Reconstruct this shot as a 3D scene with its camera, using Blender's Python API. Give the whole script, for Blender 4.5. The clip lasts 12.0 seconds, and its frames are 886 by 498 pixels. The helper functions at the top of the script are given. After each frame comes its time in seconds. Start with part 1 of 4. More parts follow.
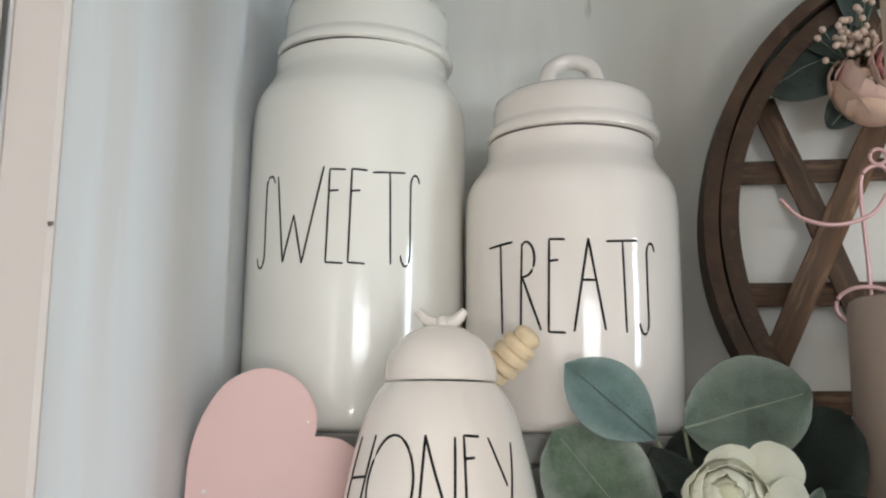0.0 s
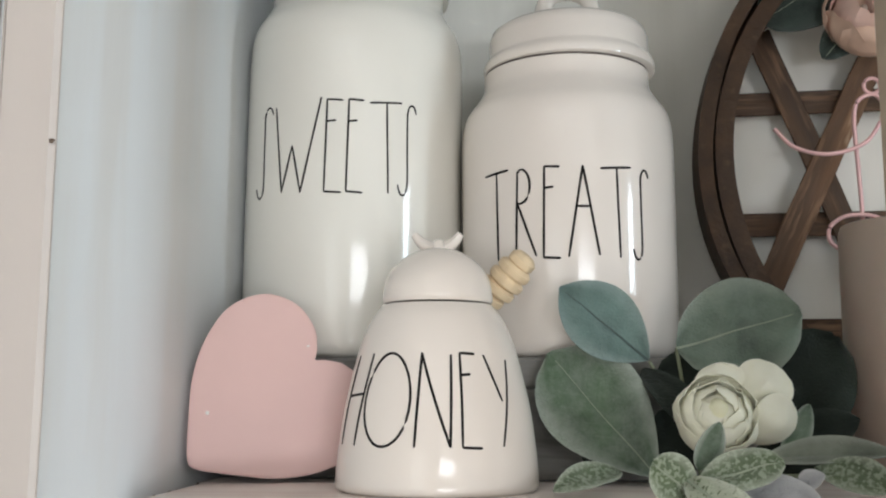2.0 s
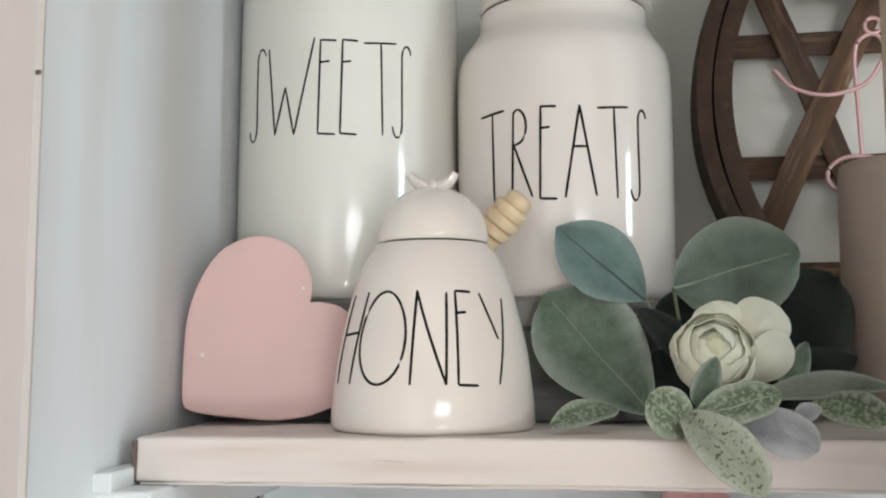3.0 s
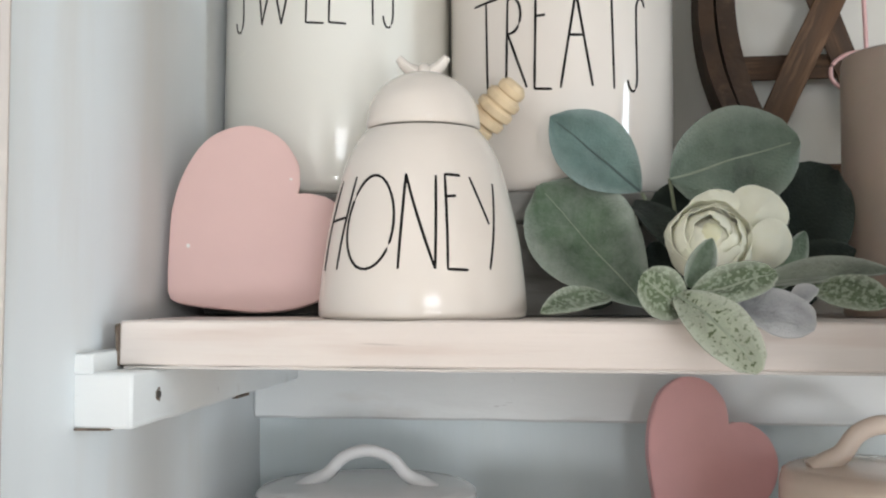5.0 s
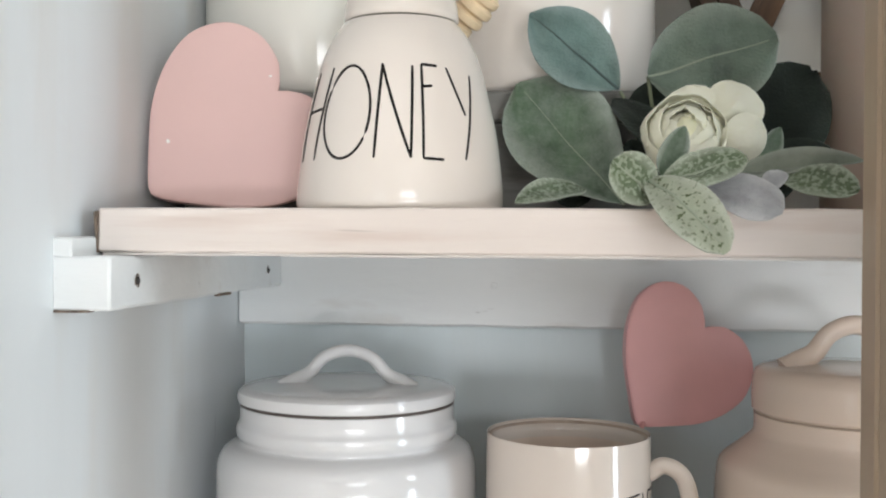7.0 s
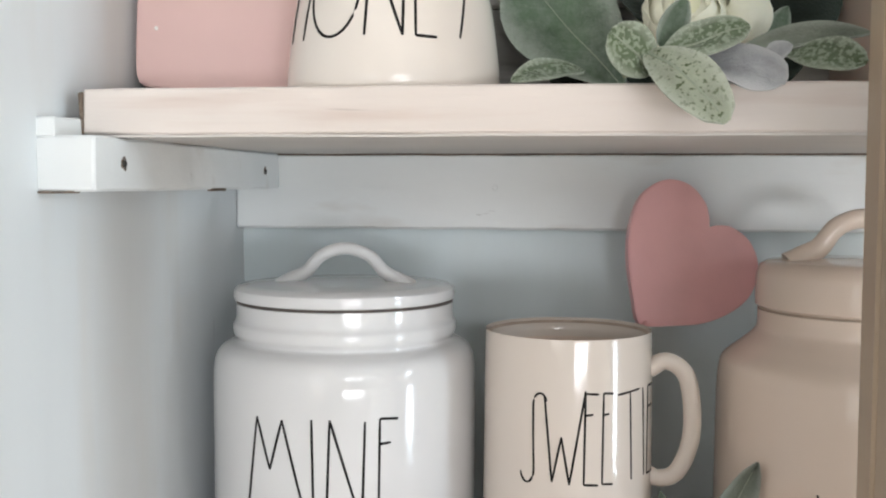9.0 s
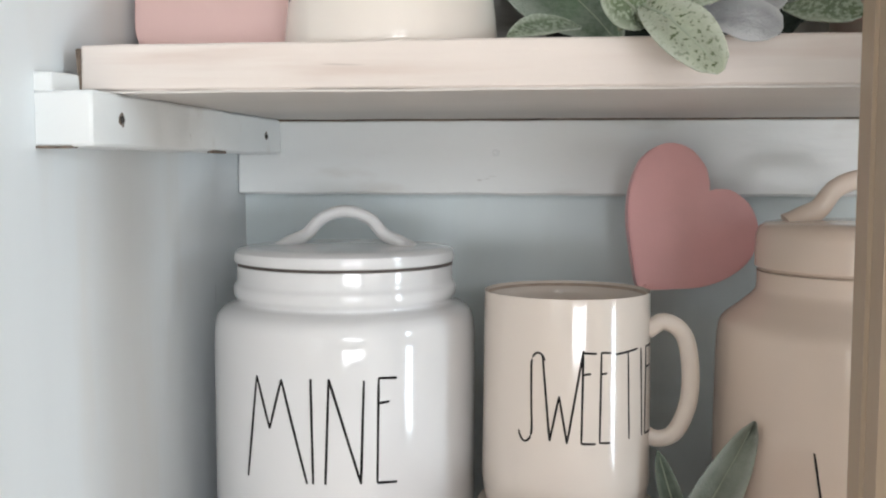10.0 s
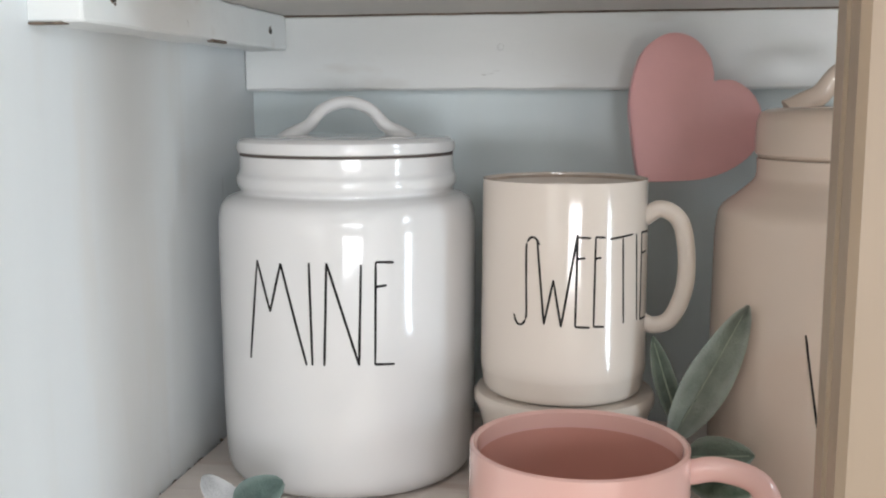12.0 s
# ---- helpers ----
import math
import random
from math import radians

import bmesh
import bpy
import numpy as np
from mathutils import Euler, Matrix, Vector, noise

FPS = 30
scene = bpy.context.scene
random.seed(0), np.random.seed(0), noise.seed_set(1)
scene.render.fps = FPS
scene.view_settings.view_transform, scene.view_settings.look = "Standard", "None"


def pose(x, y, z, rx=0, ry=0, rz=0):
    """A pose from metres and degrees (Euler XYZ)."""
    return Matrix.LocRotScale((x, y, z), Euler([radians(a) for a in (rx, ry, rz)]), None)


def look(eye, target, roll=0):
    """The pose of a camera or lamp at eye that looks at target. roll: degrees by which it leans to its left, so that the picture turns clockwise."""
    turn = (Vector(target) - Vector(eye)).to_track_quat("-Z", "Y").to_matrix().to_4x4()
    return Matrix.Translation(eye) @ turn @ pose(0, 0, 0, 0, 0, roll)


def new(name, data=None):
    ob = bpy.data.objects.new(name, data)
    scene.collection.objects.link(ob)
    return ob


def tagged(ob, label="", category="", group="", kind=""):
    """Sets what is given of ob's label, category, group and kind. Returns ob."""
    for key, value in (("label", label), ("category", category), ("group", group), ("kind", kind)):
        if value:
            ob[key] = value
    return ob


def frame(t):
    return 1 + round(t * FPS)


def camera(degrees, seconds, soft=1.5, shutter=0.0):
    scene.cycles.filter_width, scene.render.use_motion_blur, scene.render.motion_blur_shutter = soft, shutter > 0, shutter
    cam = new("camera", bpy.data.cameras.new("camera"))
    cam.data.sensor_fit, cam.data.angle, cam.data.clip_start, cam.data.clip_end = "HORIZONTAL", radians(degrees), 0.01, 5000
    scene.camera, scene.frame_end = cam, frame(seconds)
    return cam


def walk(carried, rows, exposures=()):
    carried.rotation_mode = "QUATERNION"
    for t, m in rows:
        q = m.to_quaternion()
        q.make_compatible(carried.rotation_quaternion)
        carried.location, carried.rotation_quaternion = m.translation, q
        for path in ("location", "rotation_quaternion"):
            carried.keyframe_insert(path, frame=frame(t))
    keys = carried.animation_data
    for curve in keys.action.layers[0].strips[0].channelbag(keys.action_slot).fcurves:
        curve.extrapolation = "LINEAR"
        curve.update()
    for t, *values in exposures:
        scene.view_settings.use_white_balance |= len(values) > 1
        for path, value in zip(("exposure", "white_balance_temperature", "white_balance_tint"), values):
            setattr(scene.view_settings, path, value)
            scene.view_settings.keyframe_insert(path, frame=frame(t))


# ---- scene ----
cam = camera(47.2, 12.0, soft=2.1)
PATH = [
    (0, (0.0527, -0.0123, 1.4678), (-0.1756, 1.9410, 1.8317), 0.47),
    (0.5, (0.0558, -0.0116, 1.4639), (-0.1778, 1.9442, 1.8110), 0.31),
    (1, (0.0563, -0.0140, 1.4599), (-0.1839, 1.9440, 1.7897), 0.34),
    (1.5, (0.0584, -0.0170, 1.4553), (-0.1757, 1.9455, 1.7616), 0.24),
    (2, (0.0572, -0.0178, 1.4492), (-0.1782, 1.9483, 1.7300), 0.15),
    (2.5, (0.0575, -0.0150, 1.4430), (-0.1776, 1.9565, 1.6831), 0.01),
    (3, (0.0584, -0.0113, 1.4372), (-0.1761, 1.9638, 1.6468), -0.14),
    (5, (0.0617, 0.0037, 1.4107), (-0.1743, 1.9874, 1.5055), 0.08),
    (5.5, (0.0648, 0.0015, 1.4046), (-0.1542, 1.9885, 1.4687), 0.12),
    (6, (0.0667, -0.0026, 1.3978), (-0.1509, 1.9851, 1.4395), 0.20),
    (6.5, (0.0680, -0.0036, 1.3931), (-0.1509, 1.9844, 1.4064), 0.29),
    (7, (0.0717, 0.0008, 1.3849), (-0.1564, 1.9877, 1.3709), 0.38),
    (9, (0.0800, 0.0123, 1.3576), (-0.1748, 1.9918, 1.2281), 0.18),
    (9.5, (0.0826, 0.0119, 1.3525), (-0.1781, 1.9898, 1.2120), 0.06),
    (10, (0.0866, 0.0106, 1.3444), (-0.1874, 1.9853, 1.1852), 0.11),
    (10.5, (0.0875, 0.0110, 1.3382), (-0.1908, 1.9816, 1.1399), 0.22),
    (11, (0.0892, 0.0040, 1.3285), (-0.1952, 1.9713, 1.1075), 0.18),
    (11.5, (0.1025, 0.0043, 1.3228), (-0.2215, 1.9613, 1.0675), 0.02),
    (12, (0.1103, 0.0064, 1.3191), (-0.2348, 1.9549, 1.0290), -0.11),
]
walk(cam, [(t, look(eye, target, roll)) for t, eye, target, roll in PATH],
     exposures=[(0, -1.20), (3, -1.22), (5, -1.08), (9, -1.00), (12, -0.99)])

# ---- light ----
world = bpy.data.worlds.new("world")
scene.world = world
world.use_nodes = True
sky = world.node_tree.nodes.new("ShaderNodeTexSky")
sky.sky_type, sky.sun_disc = "NISHITA", False
sky.sun_elevation, sky.sun_rotation = radians(38), radians(200)
back = world.node_tree.nodes["Background"]
back.inputs["Strength"].default_value = 0.1
world.node_tree.links.new(sky.outputs["Color"], back.inputs["Color"])
sun = new("sun", bpy.data.lights.new("sun", "SUN"))
sun.data.energy, sun.data.angle, sun.data.color = 2.0, radians(0.5), (1, 0.95, 0.88)
sun.matrix_world = look((0, 0, 6), (0.6, -1.6, 0))


def rect_light(name, eye, target, wide, high, watts, colour):
    lamp = new(name, bpy.data.lights.new(name, "AREA"))
    lamp.data.shape, lamp.data.size, lamp.data.size_y = "RECTANGLE", wide, high
    lamp.data.energy, lamp.data.color = watts, colour
    lamp.matrix_world = look(eye, target)
    return lamp


rect_light("glass_door_upper_light", (2.28, -0.36, 1.80), (0.0, -0.36, 1.80), 0.30, 0.44, 20, (0.74, 0.89, 1.0))
rect_light("glass_door_lower_light", (2.28, -0.36, 0.82), (0.0, -0.36, 0.82), 0.30, 0.50, 23, (0.74, 0.89, 1.0))
rect_light("main_window_upper_light", (1.35, -3.39, 1.90), (1.35, 0.0, 1.90), 1.3, 0.34, 45, (0.922, 0.945, 0.99))
rect_light("main_window_lower_light", (1.35, -3.39, 0.75), (1.35, 0.0, 0.75), 1.3, 0.42, 90, (0.922, 0.945, 0.99))
# added fill lamp that softens the shelves; no window is known there
rect_light("side_fill_light", (-0.95, -3.39, 1.45), (-0.95, 0.0, 1.45), 1.1, 1.4, 22, (0.92, 0.945, 0.98))
# invented overhead fill, high enough not to mirror in the jar sides
rect_light("roof_fill_light", (-0.1, -1.5, 2.49), (-0.1, -1.5, 0.0), 1.3, 1.3, 15, (1.0, 0.96, 0.91))


# ---- materials ----
def material(name, colour, rough=0.5, metal=0.0, spread=0.08, scale=30.0, bump=0.1, bump_scale=200.0, coat=0.0, stretch=(1, 1, 1),
             second=None, second_at=0.55, soft=0.12, second_scale=0, random_by=0.0, sheen=0.0, subsurface=0.0, specular=0.5, scuff=None):
    """Base colour with cloudy variation, an optional second tone in patches, fine relief, gloss that varies a little."""
    m = bpy.data.materials.new(name)
    m.use_nodes = True
    n, l = m.node_tree.nodes, m.node_tree.links
    p = n["Principled BSDF"]
    where = n.new("ShaderNodeTexCoord")
    place = n.new("ShaderNodeMapping")
    place.inputs["Scale"].default_value = stretch
    l.new(where.outputs["Object"], place.inputs["Vector"])
    cloud = n.new("ShaderNodeTexNoise")
    cloud.inputs["Scale"].default_value, cloud.inputs["Detail"].default_value = scale, 6
    l.new(place.outputs["Vector"], cloud.inputs["Vector"])
    ramp = n.new("ShaderNodeValToRGB")
    dark = [c * (1 - spread) for c in colour]
    light = [min(1, c * (1 + spread)) for c in colour]
    ramp.color_ramp.elements[0].color, ramp.color_ramp.elements[0].position = (*dark, 1), 0.3
    ramp.color_ramp.elements[1].color, ramp.color_ramp.elements[1].position = (*light, 1), 0.7
    l.new(cloud.outputs["Fac"], ramp.inputs["Fac"])
    out = ramp.outputs["Color"]
    if second:
        spots = n.new("ShaderNodeTexNoise")
        spots.inputs["Scale"].default_value, spots.inputs["Detail"].default_value = second_scale or scale * 2.7, 4
        l.new(place.outputs["Vector"], spots.inputs["Vector"])
        mask = n.new("ShaderNodeMapRange")
        mask.inputs["From Min"].default_value, mask.inputs["From Max"].default_value = second_at, second_at + soft
        l.new(spots.outputs["Fac"], mask.inputs["Value"])
        mix = n.new("ShaderNodeMix")
        mix.data_type = "RGBA"
        l.new(mask.outputs["Result"], mix.inputs["Factor"])
        l.new(out, mix.inputs["A"])
        mix.inputs["B"].default_value = (*second, 1)
        out = mix.outputs["Result"]
    if scuff:
        tone, at, size = scuff
        marks = n.new("ShaderNodeTexNoise")
        marks.inputs["Scale"].default_value, marks.inputs["Detail"].default_value = size, 3
        l.new(place.outputs["Vector"], marks.inputs["Vector"])
        here = n.new("ShaderNodeMapRange")
        here.inputs["From Min"].default_value, here.inputs["From Max"].default_value = at, at + 0.05
        here.inputs["To Max"].default_value = 0.8
        l.new(marks.outputs["Fac"], here.inputs["Value"])
        rub = n.new("ShaderNodeMix")
        rub.data_type = "RGBA"
        l.new(here.outputs["Result"], rub.inputs["Factor"])
        l.new(out, rub.inputs["A"])
        rub.inputs["B"].default_value = (*tone, 1)
        out = rub.outputs["Result"]
    if random_by:
        info = n.new("ShaderNodeObjectInfo")
        vary = n.new("ShaderNodeMapRange")
        vary.inputs["To Min"].default_value, vary.inputs["To Max"].default_value = 1 - random_by, 1 + random_by
        l.new(info.outputs["Random"], vary.inputs["Value"])
        shade = n.new("ShaderNodeHueSaturation")
        l.new(out, shade.inputs["Color"])
        l.new(vary.outputs["Result"], shade.inputs["Value"])
        out = shade.outputs["Color"]
    l.new(out, p.inputs["Base Color"])
    gloss = n.new("ShaderNodeMapRange")
    gloss.inputs["To Min"].default_value, gloss.inputs["To Max"].default_value = rough * 0.85, min(1, rough * 1.15)
    l.new(cloud.outputs["Fac"], gloss.inputs["Value"])
    l.new(gloss.outputs["Result"], p.inputs["Roughness"])
    p.inputs["Metallic"].default_value = metal
    p.inputs["Specular IOR Level"].default_value = specular
    p.inputs["Coat Weight"].default_value, p.inputs["Coat Roughness"].default_value = coat, 0.04
    p.inputs["Sheen Weight"].default_value = sheen
    if subsurface:
        p.inputs["Subsurface Weight"].default_value, p.inputs["Subsurface Scale"].default_value = subsurface, 0.004
    if bump:
        fine = n.new("ShaderNodeTexNoise")
        fine.inputs["Scale"].default_value, fine.inputs["Detail"].default_value = bump_scale, 5
        l.new(place.outputs["Vector"], fine.inputs["Vector"])
        relief = n.new("ShaderNodeBump")
        relief.inputs["Strength"].default_value, relief.inputs["Distance"].default_value = bump, 0.002
        l.new(fine.outputs["Fac"], relief.inputs["Height"])
        l.new(relief.outputs["Normal"], p.inputs["Normal"])
    return m


def leaf_material(name, face, rim, spots=None, spot_at=0.6, frost=0.38):
    """A felted leaf: pale rim and side veins by the leaf's own uv, mottled face, optional dark specks."""
    m = material(name, face, rough=0.75, spread=0.36, scale=48, bump=0.5, bump_scale=700, sheen=0.1, random_by=0.12, specular=0.25,
                 second=spots, second_at=spot_at, soft=0.06, second_scale=480)
    n, l = m.node_tree.nodes, m.node_tree.links
    p = n["Principled BSDF"]
    before = p.inputs["Base Color"].links[0].from_socket
    uv = n.new("ShaderNodeUVMap")
    split = n.new("ShaderNodeSeparateXYZ")
    l.new(uv.outputs["UV"], split.inputs["Vector"])
    off = n.new("ShaderNodeMath")
    off.operation = "ABSOLUTE"
    l.new(split.outputs["Y"], off.inputs[0])
    edge = n.new("ShaderNodeMapRange")
    edge.inputs["From Min"].default_value, edge.inputs["From Max"].default_value = 0.55, 1.05
    edge.inputs["To Max"].default_value = 0.6
    l.new(off.outputs["Value"], edge.inputs["Value"])
    veins = n.new("ShaderNodeTexWave")
    veins.inputs["Scale"].default_value, veins.inputs["Distortion"].default_value = 2.6, 1.2
    veins.inputs["Detail"].default_value = 1
    slant = n.new("ShaderNodeCombineXYZ")
    lead = n.new("ShaderNodeMath")
    lead.operation = "MULTIPLY_ADD"
    lead.inputs[1].default_value = -0.28
    l.new(off.outputs["Value"], lead.inputs[0])
    l.new(split.outputs["X"], lead.inputs[2])
    l.new(lead.outputs["Value"], slant.inputs["X"])
    l.new(slant.outputs["Vector"], veins.inputs["Vector"])
    thin = n.new("ShaderNodeMapRange")
    thin.inputs["From Min"].default_value, thin.inputs["To Max"].default_value = 0.92, 0.03
    l.new(veins.outputs["Fac"], thin.inputs["Value"])
    most = n.new("ShaderNodeMath")
    most.operation = "MAXIMUM"
    l.new(edge.outputs["Result"], most.inputs[0])
    l.new(thin.outputs["Result"], most.inputs[1])
    # pale felt left in uneven patches over the blade
    felt = n.new("ShaderNodeTexNoise")
    felt.inputs["Scale"].default_value, felt.inputs["Detail"].default_value = 75, 12
    felt.inputs["Roughness"].default_value = 0.72
    grid = n.new("ShaderNodeTexCoord")
    l.new(grid.outputs["Object"], felt.inputs["Vector"])
    bloom_of_felt = n.new("ShaderNodeMapRange")
    bloom_of_felt.inputs["From Min"].default_value, bloom_of_felt.inputs["From Max"].default_value = 0.34, 0.82
    bloom_of_felt.inputs["To Max"].default_value = frost
    l.new(felt.outputs["Fac"], bloom_of_felt.inputs["Value"])
    total = n.new("ShaderNodeMath")
    total.operation, total.use_clamp = "ADD", True
    l.new(most.outputs["Value"], total.inputs[0])
    l.new(bloom_of_felt.outputs["Result"], total.inputs[1])
    mix = n.new("ShaderNodeMix")
    mix.data_type = "RGBA"
    l.new(total.outputs["Value"], mix.inputs["Factor"])
    l.new(before, mix.inputs["A"])
    mix.inputs["B"].default_value = (*rim, 1)
    l.new(mix.outputs["Result"], p.inputs["Base Color"])
    return m


CREAM = material("cream_glaze", (0.79, 0.73, 0.665), rough=0.085, spread=0.03, scale=9, bump=0.075, bump_scale=38)
IVORY = material("ivory_glaze", (0.785, 0.765, 0.695), rough=0.085, spread=0.03, scale=9, bump=0.075, bump_scale=38)
MUG_GLAZE = material("warm_cream_glaze", (0.67, 0.595, 0.525), rough=0.085, spread=0.03, scale=9, bump=0.075, bump_scale=38)
WHITE_GLAZE = material("white_glaze", (0.67, 0.665, 0.66), rough=0.085, spread=0.02, scale=9, bump=0.075, bump_scale=38)
TAN_GLAZE = material("tan_glaze", (0.72, 0.60, 0.505), rough=0.085, spread=0.03, scale=9, bump=0.075, bump_scale=38)
UNGLAZED = material("bare_rim", (0.42, 0.33, 0.26), rough=0.7, spread=0.15, scale=120)
CHIP = material("white_chip", (0.85, 0.82, 0.78), rough=0.4, spread=0.05, scale=100)
INK = material("black_ink", (0.008, 0.007, 0.007), rough=0.6, spread=0.2, scale=100, bump=0, specular=0.15)
SEAM = material("dark_seam", (0.09, 0.07, 0.06), rough=0.7, spread=0.3, scale=150)
BLUSH = material("blush_paint", (0.735, 0.505, 0.47), rough=0.55, spread=0.04, scale=14, bump=0.05, bump_scale=90)
ROSE_PAINT = material("rose_paint", (0.82, 0.455, 0.455), rough=0.4, spread=0.07, scale=18, bump=0.08, bump_scale=120, coat=0.1)
PINK_GLAZE = material("pink_glaze", (0.70, 0.43, 0.38), rough=0.14, spread=0.04, scale=10, bump=0.03, bump_scale=40, coat=0.5)
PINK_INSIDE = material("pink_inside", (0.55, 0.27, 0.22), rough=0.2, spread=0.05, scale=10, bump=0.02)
WALL_PAINT = material("white_wall_paint", (0.735, 0.765, 0.775), rough=0.5, spread=0.06, scale=9, bump=0.25, bump_scale=45, stretch=(1, 1, 0.14),
                      second=(0.715, 0.72, 0.705), second_at=0.52, soft=0.2, scuff=((0.42, 0.43, 0.44), 0.745, 60))
RAIL_PAINT = material("white_rail_paint", (0.785, 0.805, 0.80), rough=0.45, spread=0.05, scale=12, bump=0.3, bump_scale=90, stretch=(0.3, 1, 1),
                      second=(0.70, 0.695, 0.67), second_at=0.60, soft=0.12, scuff=((0.30, 0.28, 0.26), 0.72, 90))
STILE_PAINT = material("warm_stile_paint", (0.53, 0.485, 0.45), rough=0.5, spread=0.05, scale=12, bump=0.12, bump_scale=110, stretch=(1, 1, 0.25))
# tan paint made darker to carry the shade on the right stile
SHADED_TAN = material("shaded_tan_paint", (0.36, 0.27, 0.19), rough=0.45, spread=0.06, scale=14, bump=0.12, bump_scale=110, stretch=(1, 1, 0.2))
PLANK = material("whitewashed_wood", (0.72, 0.65, 0.60), rough=0.6, spread=0.08, scale=16, bump=0.35, bump_scale=120, stretch=(0.12, 1.4, 1.4),
                 second=(0.62, 0.52, 0.465), second_at=0.53, soft=0.14, random_by=0.04, scuff=((0.24, 0.19, 0.16), 0.70, 75))
UNDERSIDE = material("grey_white_underside", (0.64, 0.60, 0.565), rough=0.6, spread=0.06, scale=14, bump=0.2, bump_scale=90, stretch=(0.2, 1, 1))
# back panel tones: warmer above the shelf, bluer below it
WARM_BACK = material("warm_grey_white_back", (0.755, 0.745, 0.69), rough=0.5, spread=0.06, scale=9, bump=0.25, bump_scale=45, stretch=(1, 1, 0.2),
                      second=(0.70, 0.69, 0.635), second_at=0.52, soft=0.2, scuff=((0.45, 0.43, 0.40), 0.745, 60))
PALE_BLUE_BACK = material("pale_blue_white_back", (0.725, 0.80, 0.815), rough=0.5, spread=0.05, scale=9, bump=0.25, bump_scale=45, stretch=(1, 1, 0.2),
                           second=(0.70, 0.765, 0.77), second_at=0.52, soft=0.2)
PLANK_END = material("charred_plank_end", (0.16, 0.12, 0.09), rough=0.9, spread=0.5, scale=160, bump=0.8, bump_scale=300)
GREY_WOOD = material("grey_weathered_wood", (0.21, 0.205, 0.19), rough=0.8, spread=0.25, scale=30, bump=0.5, bump_scale=150, stretch=(0.15, 1, 1),
                     second=(0.14, 0.13, 0.12), second_at=0.58)
BASKET = material("dark_basket_wood", (0.078, 0.040, 0.019), rough=0.68, spread=0.5, scale=70, bump=0.6, bump_scale=260, stretch=(0.12, 1, 1),
                  second=(0.17, 0.095, 0.05), second_at=0.54, soft=0.15, random_by=0.40, scuff=((0.30, 0.21, 0.14), 0.66, 110))
HOOP = material("dark_hoop_wood", (0.060, 0.031, 0.015), rough=0.65, spread=0.4, scale=35, bump=0.5, bump_scale=220, second=(0.10, 0.058, 0.032), second_at=0.6, soft=0.15)
PALE_WOOD = material("pale_turned_wood", (0.68, 0.53, 0.34), rough=0.55, spread=0.1, scale=60, bump=0.2, bump_scale=400, stretch=(1, 1, 0.2))
WAX = material("tan_wax", (0.36, 0.285, 0.235), rough=0.45, spread=0.05, scale=25, bump=0.15, bump_scale=120, subsurface=0.15)
WIRE = material("pink_coated_wire", (0.68, 0.42, 0.41), rough=0.35, metal=0.2, spread=0.05, scale=50, bump=0)
SCREW = material("dull_screw_steel", (0.07, 0.065, 0.06), rough=0.5, metal=0.8, spread=0.3, scale=300, bump=0.2)
STEM = material("sage_stem", (0.17, 0.19, 0.12), rough=0.7, spread=0.2, scale=80)
PETAL = material("cream_petal", (0.97, 0.955, 0.82), rough=0.6, spread=0.04, scale=60, bump=0.35, bump_scale=240, specular=0.3,
                 second=(0.94, 0.93, 0.76), second_at=0.58, soft=0.25)
PETAL_YELLOW = material("yellow_petal", (0.92, 0.90, 0.66), rough=0.6, spread=0.08, scale=60, bump=0.15, bump_scale=350, specular=0.3)
PETAL_PINK = material("pink_petal", (0.84, 0.44, 0.42), rough=0.6, spread=0.12, scale=50, bump=0.15, bump_scale=300, specular=0.3)
PETAL_PEACH = material("peach_petal", (0.86, 0.62, 0.48), rough=0.6, spread=0.1, scale=50, bump=0.15, bump_scale=300, specular=0.3)
PETAL_PALE = material("pale_pink_petal", (0.84, 0.60, 0.51), rough=0.6, spread=0.1, scale=50, bump=0.15, bump_scale=300, specular=0.3)
BERRY = material("tan_berry", (0.56, 0.42, 0.34), rough=0.5, spread=0.2, scale=90, random_by=0.2)
SAGE = leaf_material("sage_leaf", (0.064, 0.110, 0.060), (0.39, 0.43, 0.38), frost=0.52)
BLUE_SAGE = leaf_material("blue_sage_leaf", (0.085, 0.135, 0.12), (0.26, 0.33, 0.31), spots=(0.055, 0.10, 0.10), spot_at=0.70)
GREY_SAGE = leaf_material("grey_sage_leaf", (0.090, 0.122, 0.092), (0.29, 0.33, 0.28))
SPECKLED = leaf_material("speckled_leaf", (0.27, 0.30, 0.225), (0.50, 0.53, 0.45), spots=(0.06, 0.085, 0.03), spot_at=0.565, frost=0.3)
SPECK_DARK = leaf_material("green_speckled_leaf", (0.079, 0.116, 0.054), (0.44, 0.48, 0.40), spots=(0.24, 0.29, 0.21), spot_at=0.50, frost=0.35)
PALE_SAGE = leaf_material("pale_sage_leaf", (0.19, 0.215, 0.175), (0.38, 0.41, 0.36))
VIOLET = leaf_material("pale_leaf_back", (0.41, 0.42, 0.43), (0.52, 0.53, 0.53))
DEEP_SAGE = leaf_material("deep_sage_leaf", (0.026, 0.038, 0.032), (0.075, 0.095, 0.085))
# near-black leaf colour that holds the shade deep in the spray
SHADED_LEAF = leaf_material("shaded_leaf", (0.011, 0.017, 0.012), (0.03, 0.042, 0.032), frost=0.3)
DARK_VEIN = material("dark_vein", (0.06, 0.09, 0.085), rough=0.7, spread=0.15, scale=120)
VEIN = material("pale_vein", (0.27, 0.31, 0.235), rough=0.7, spread=0.15, scale=120)
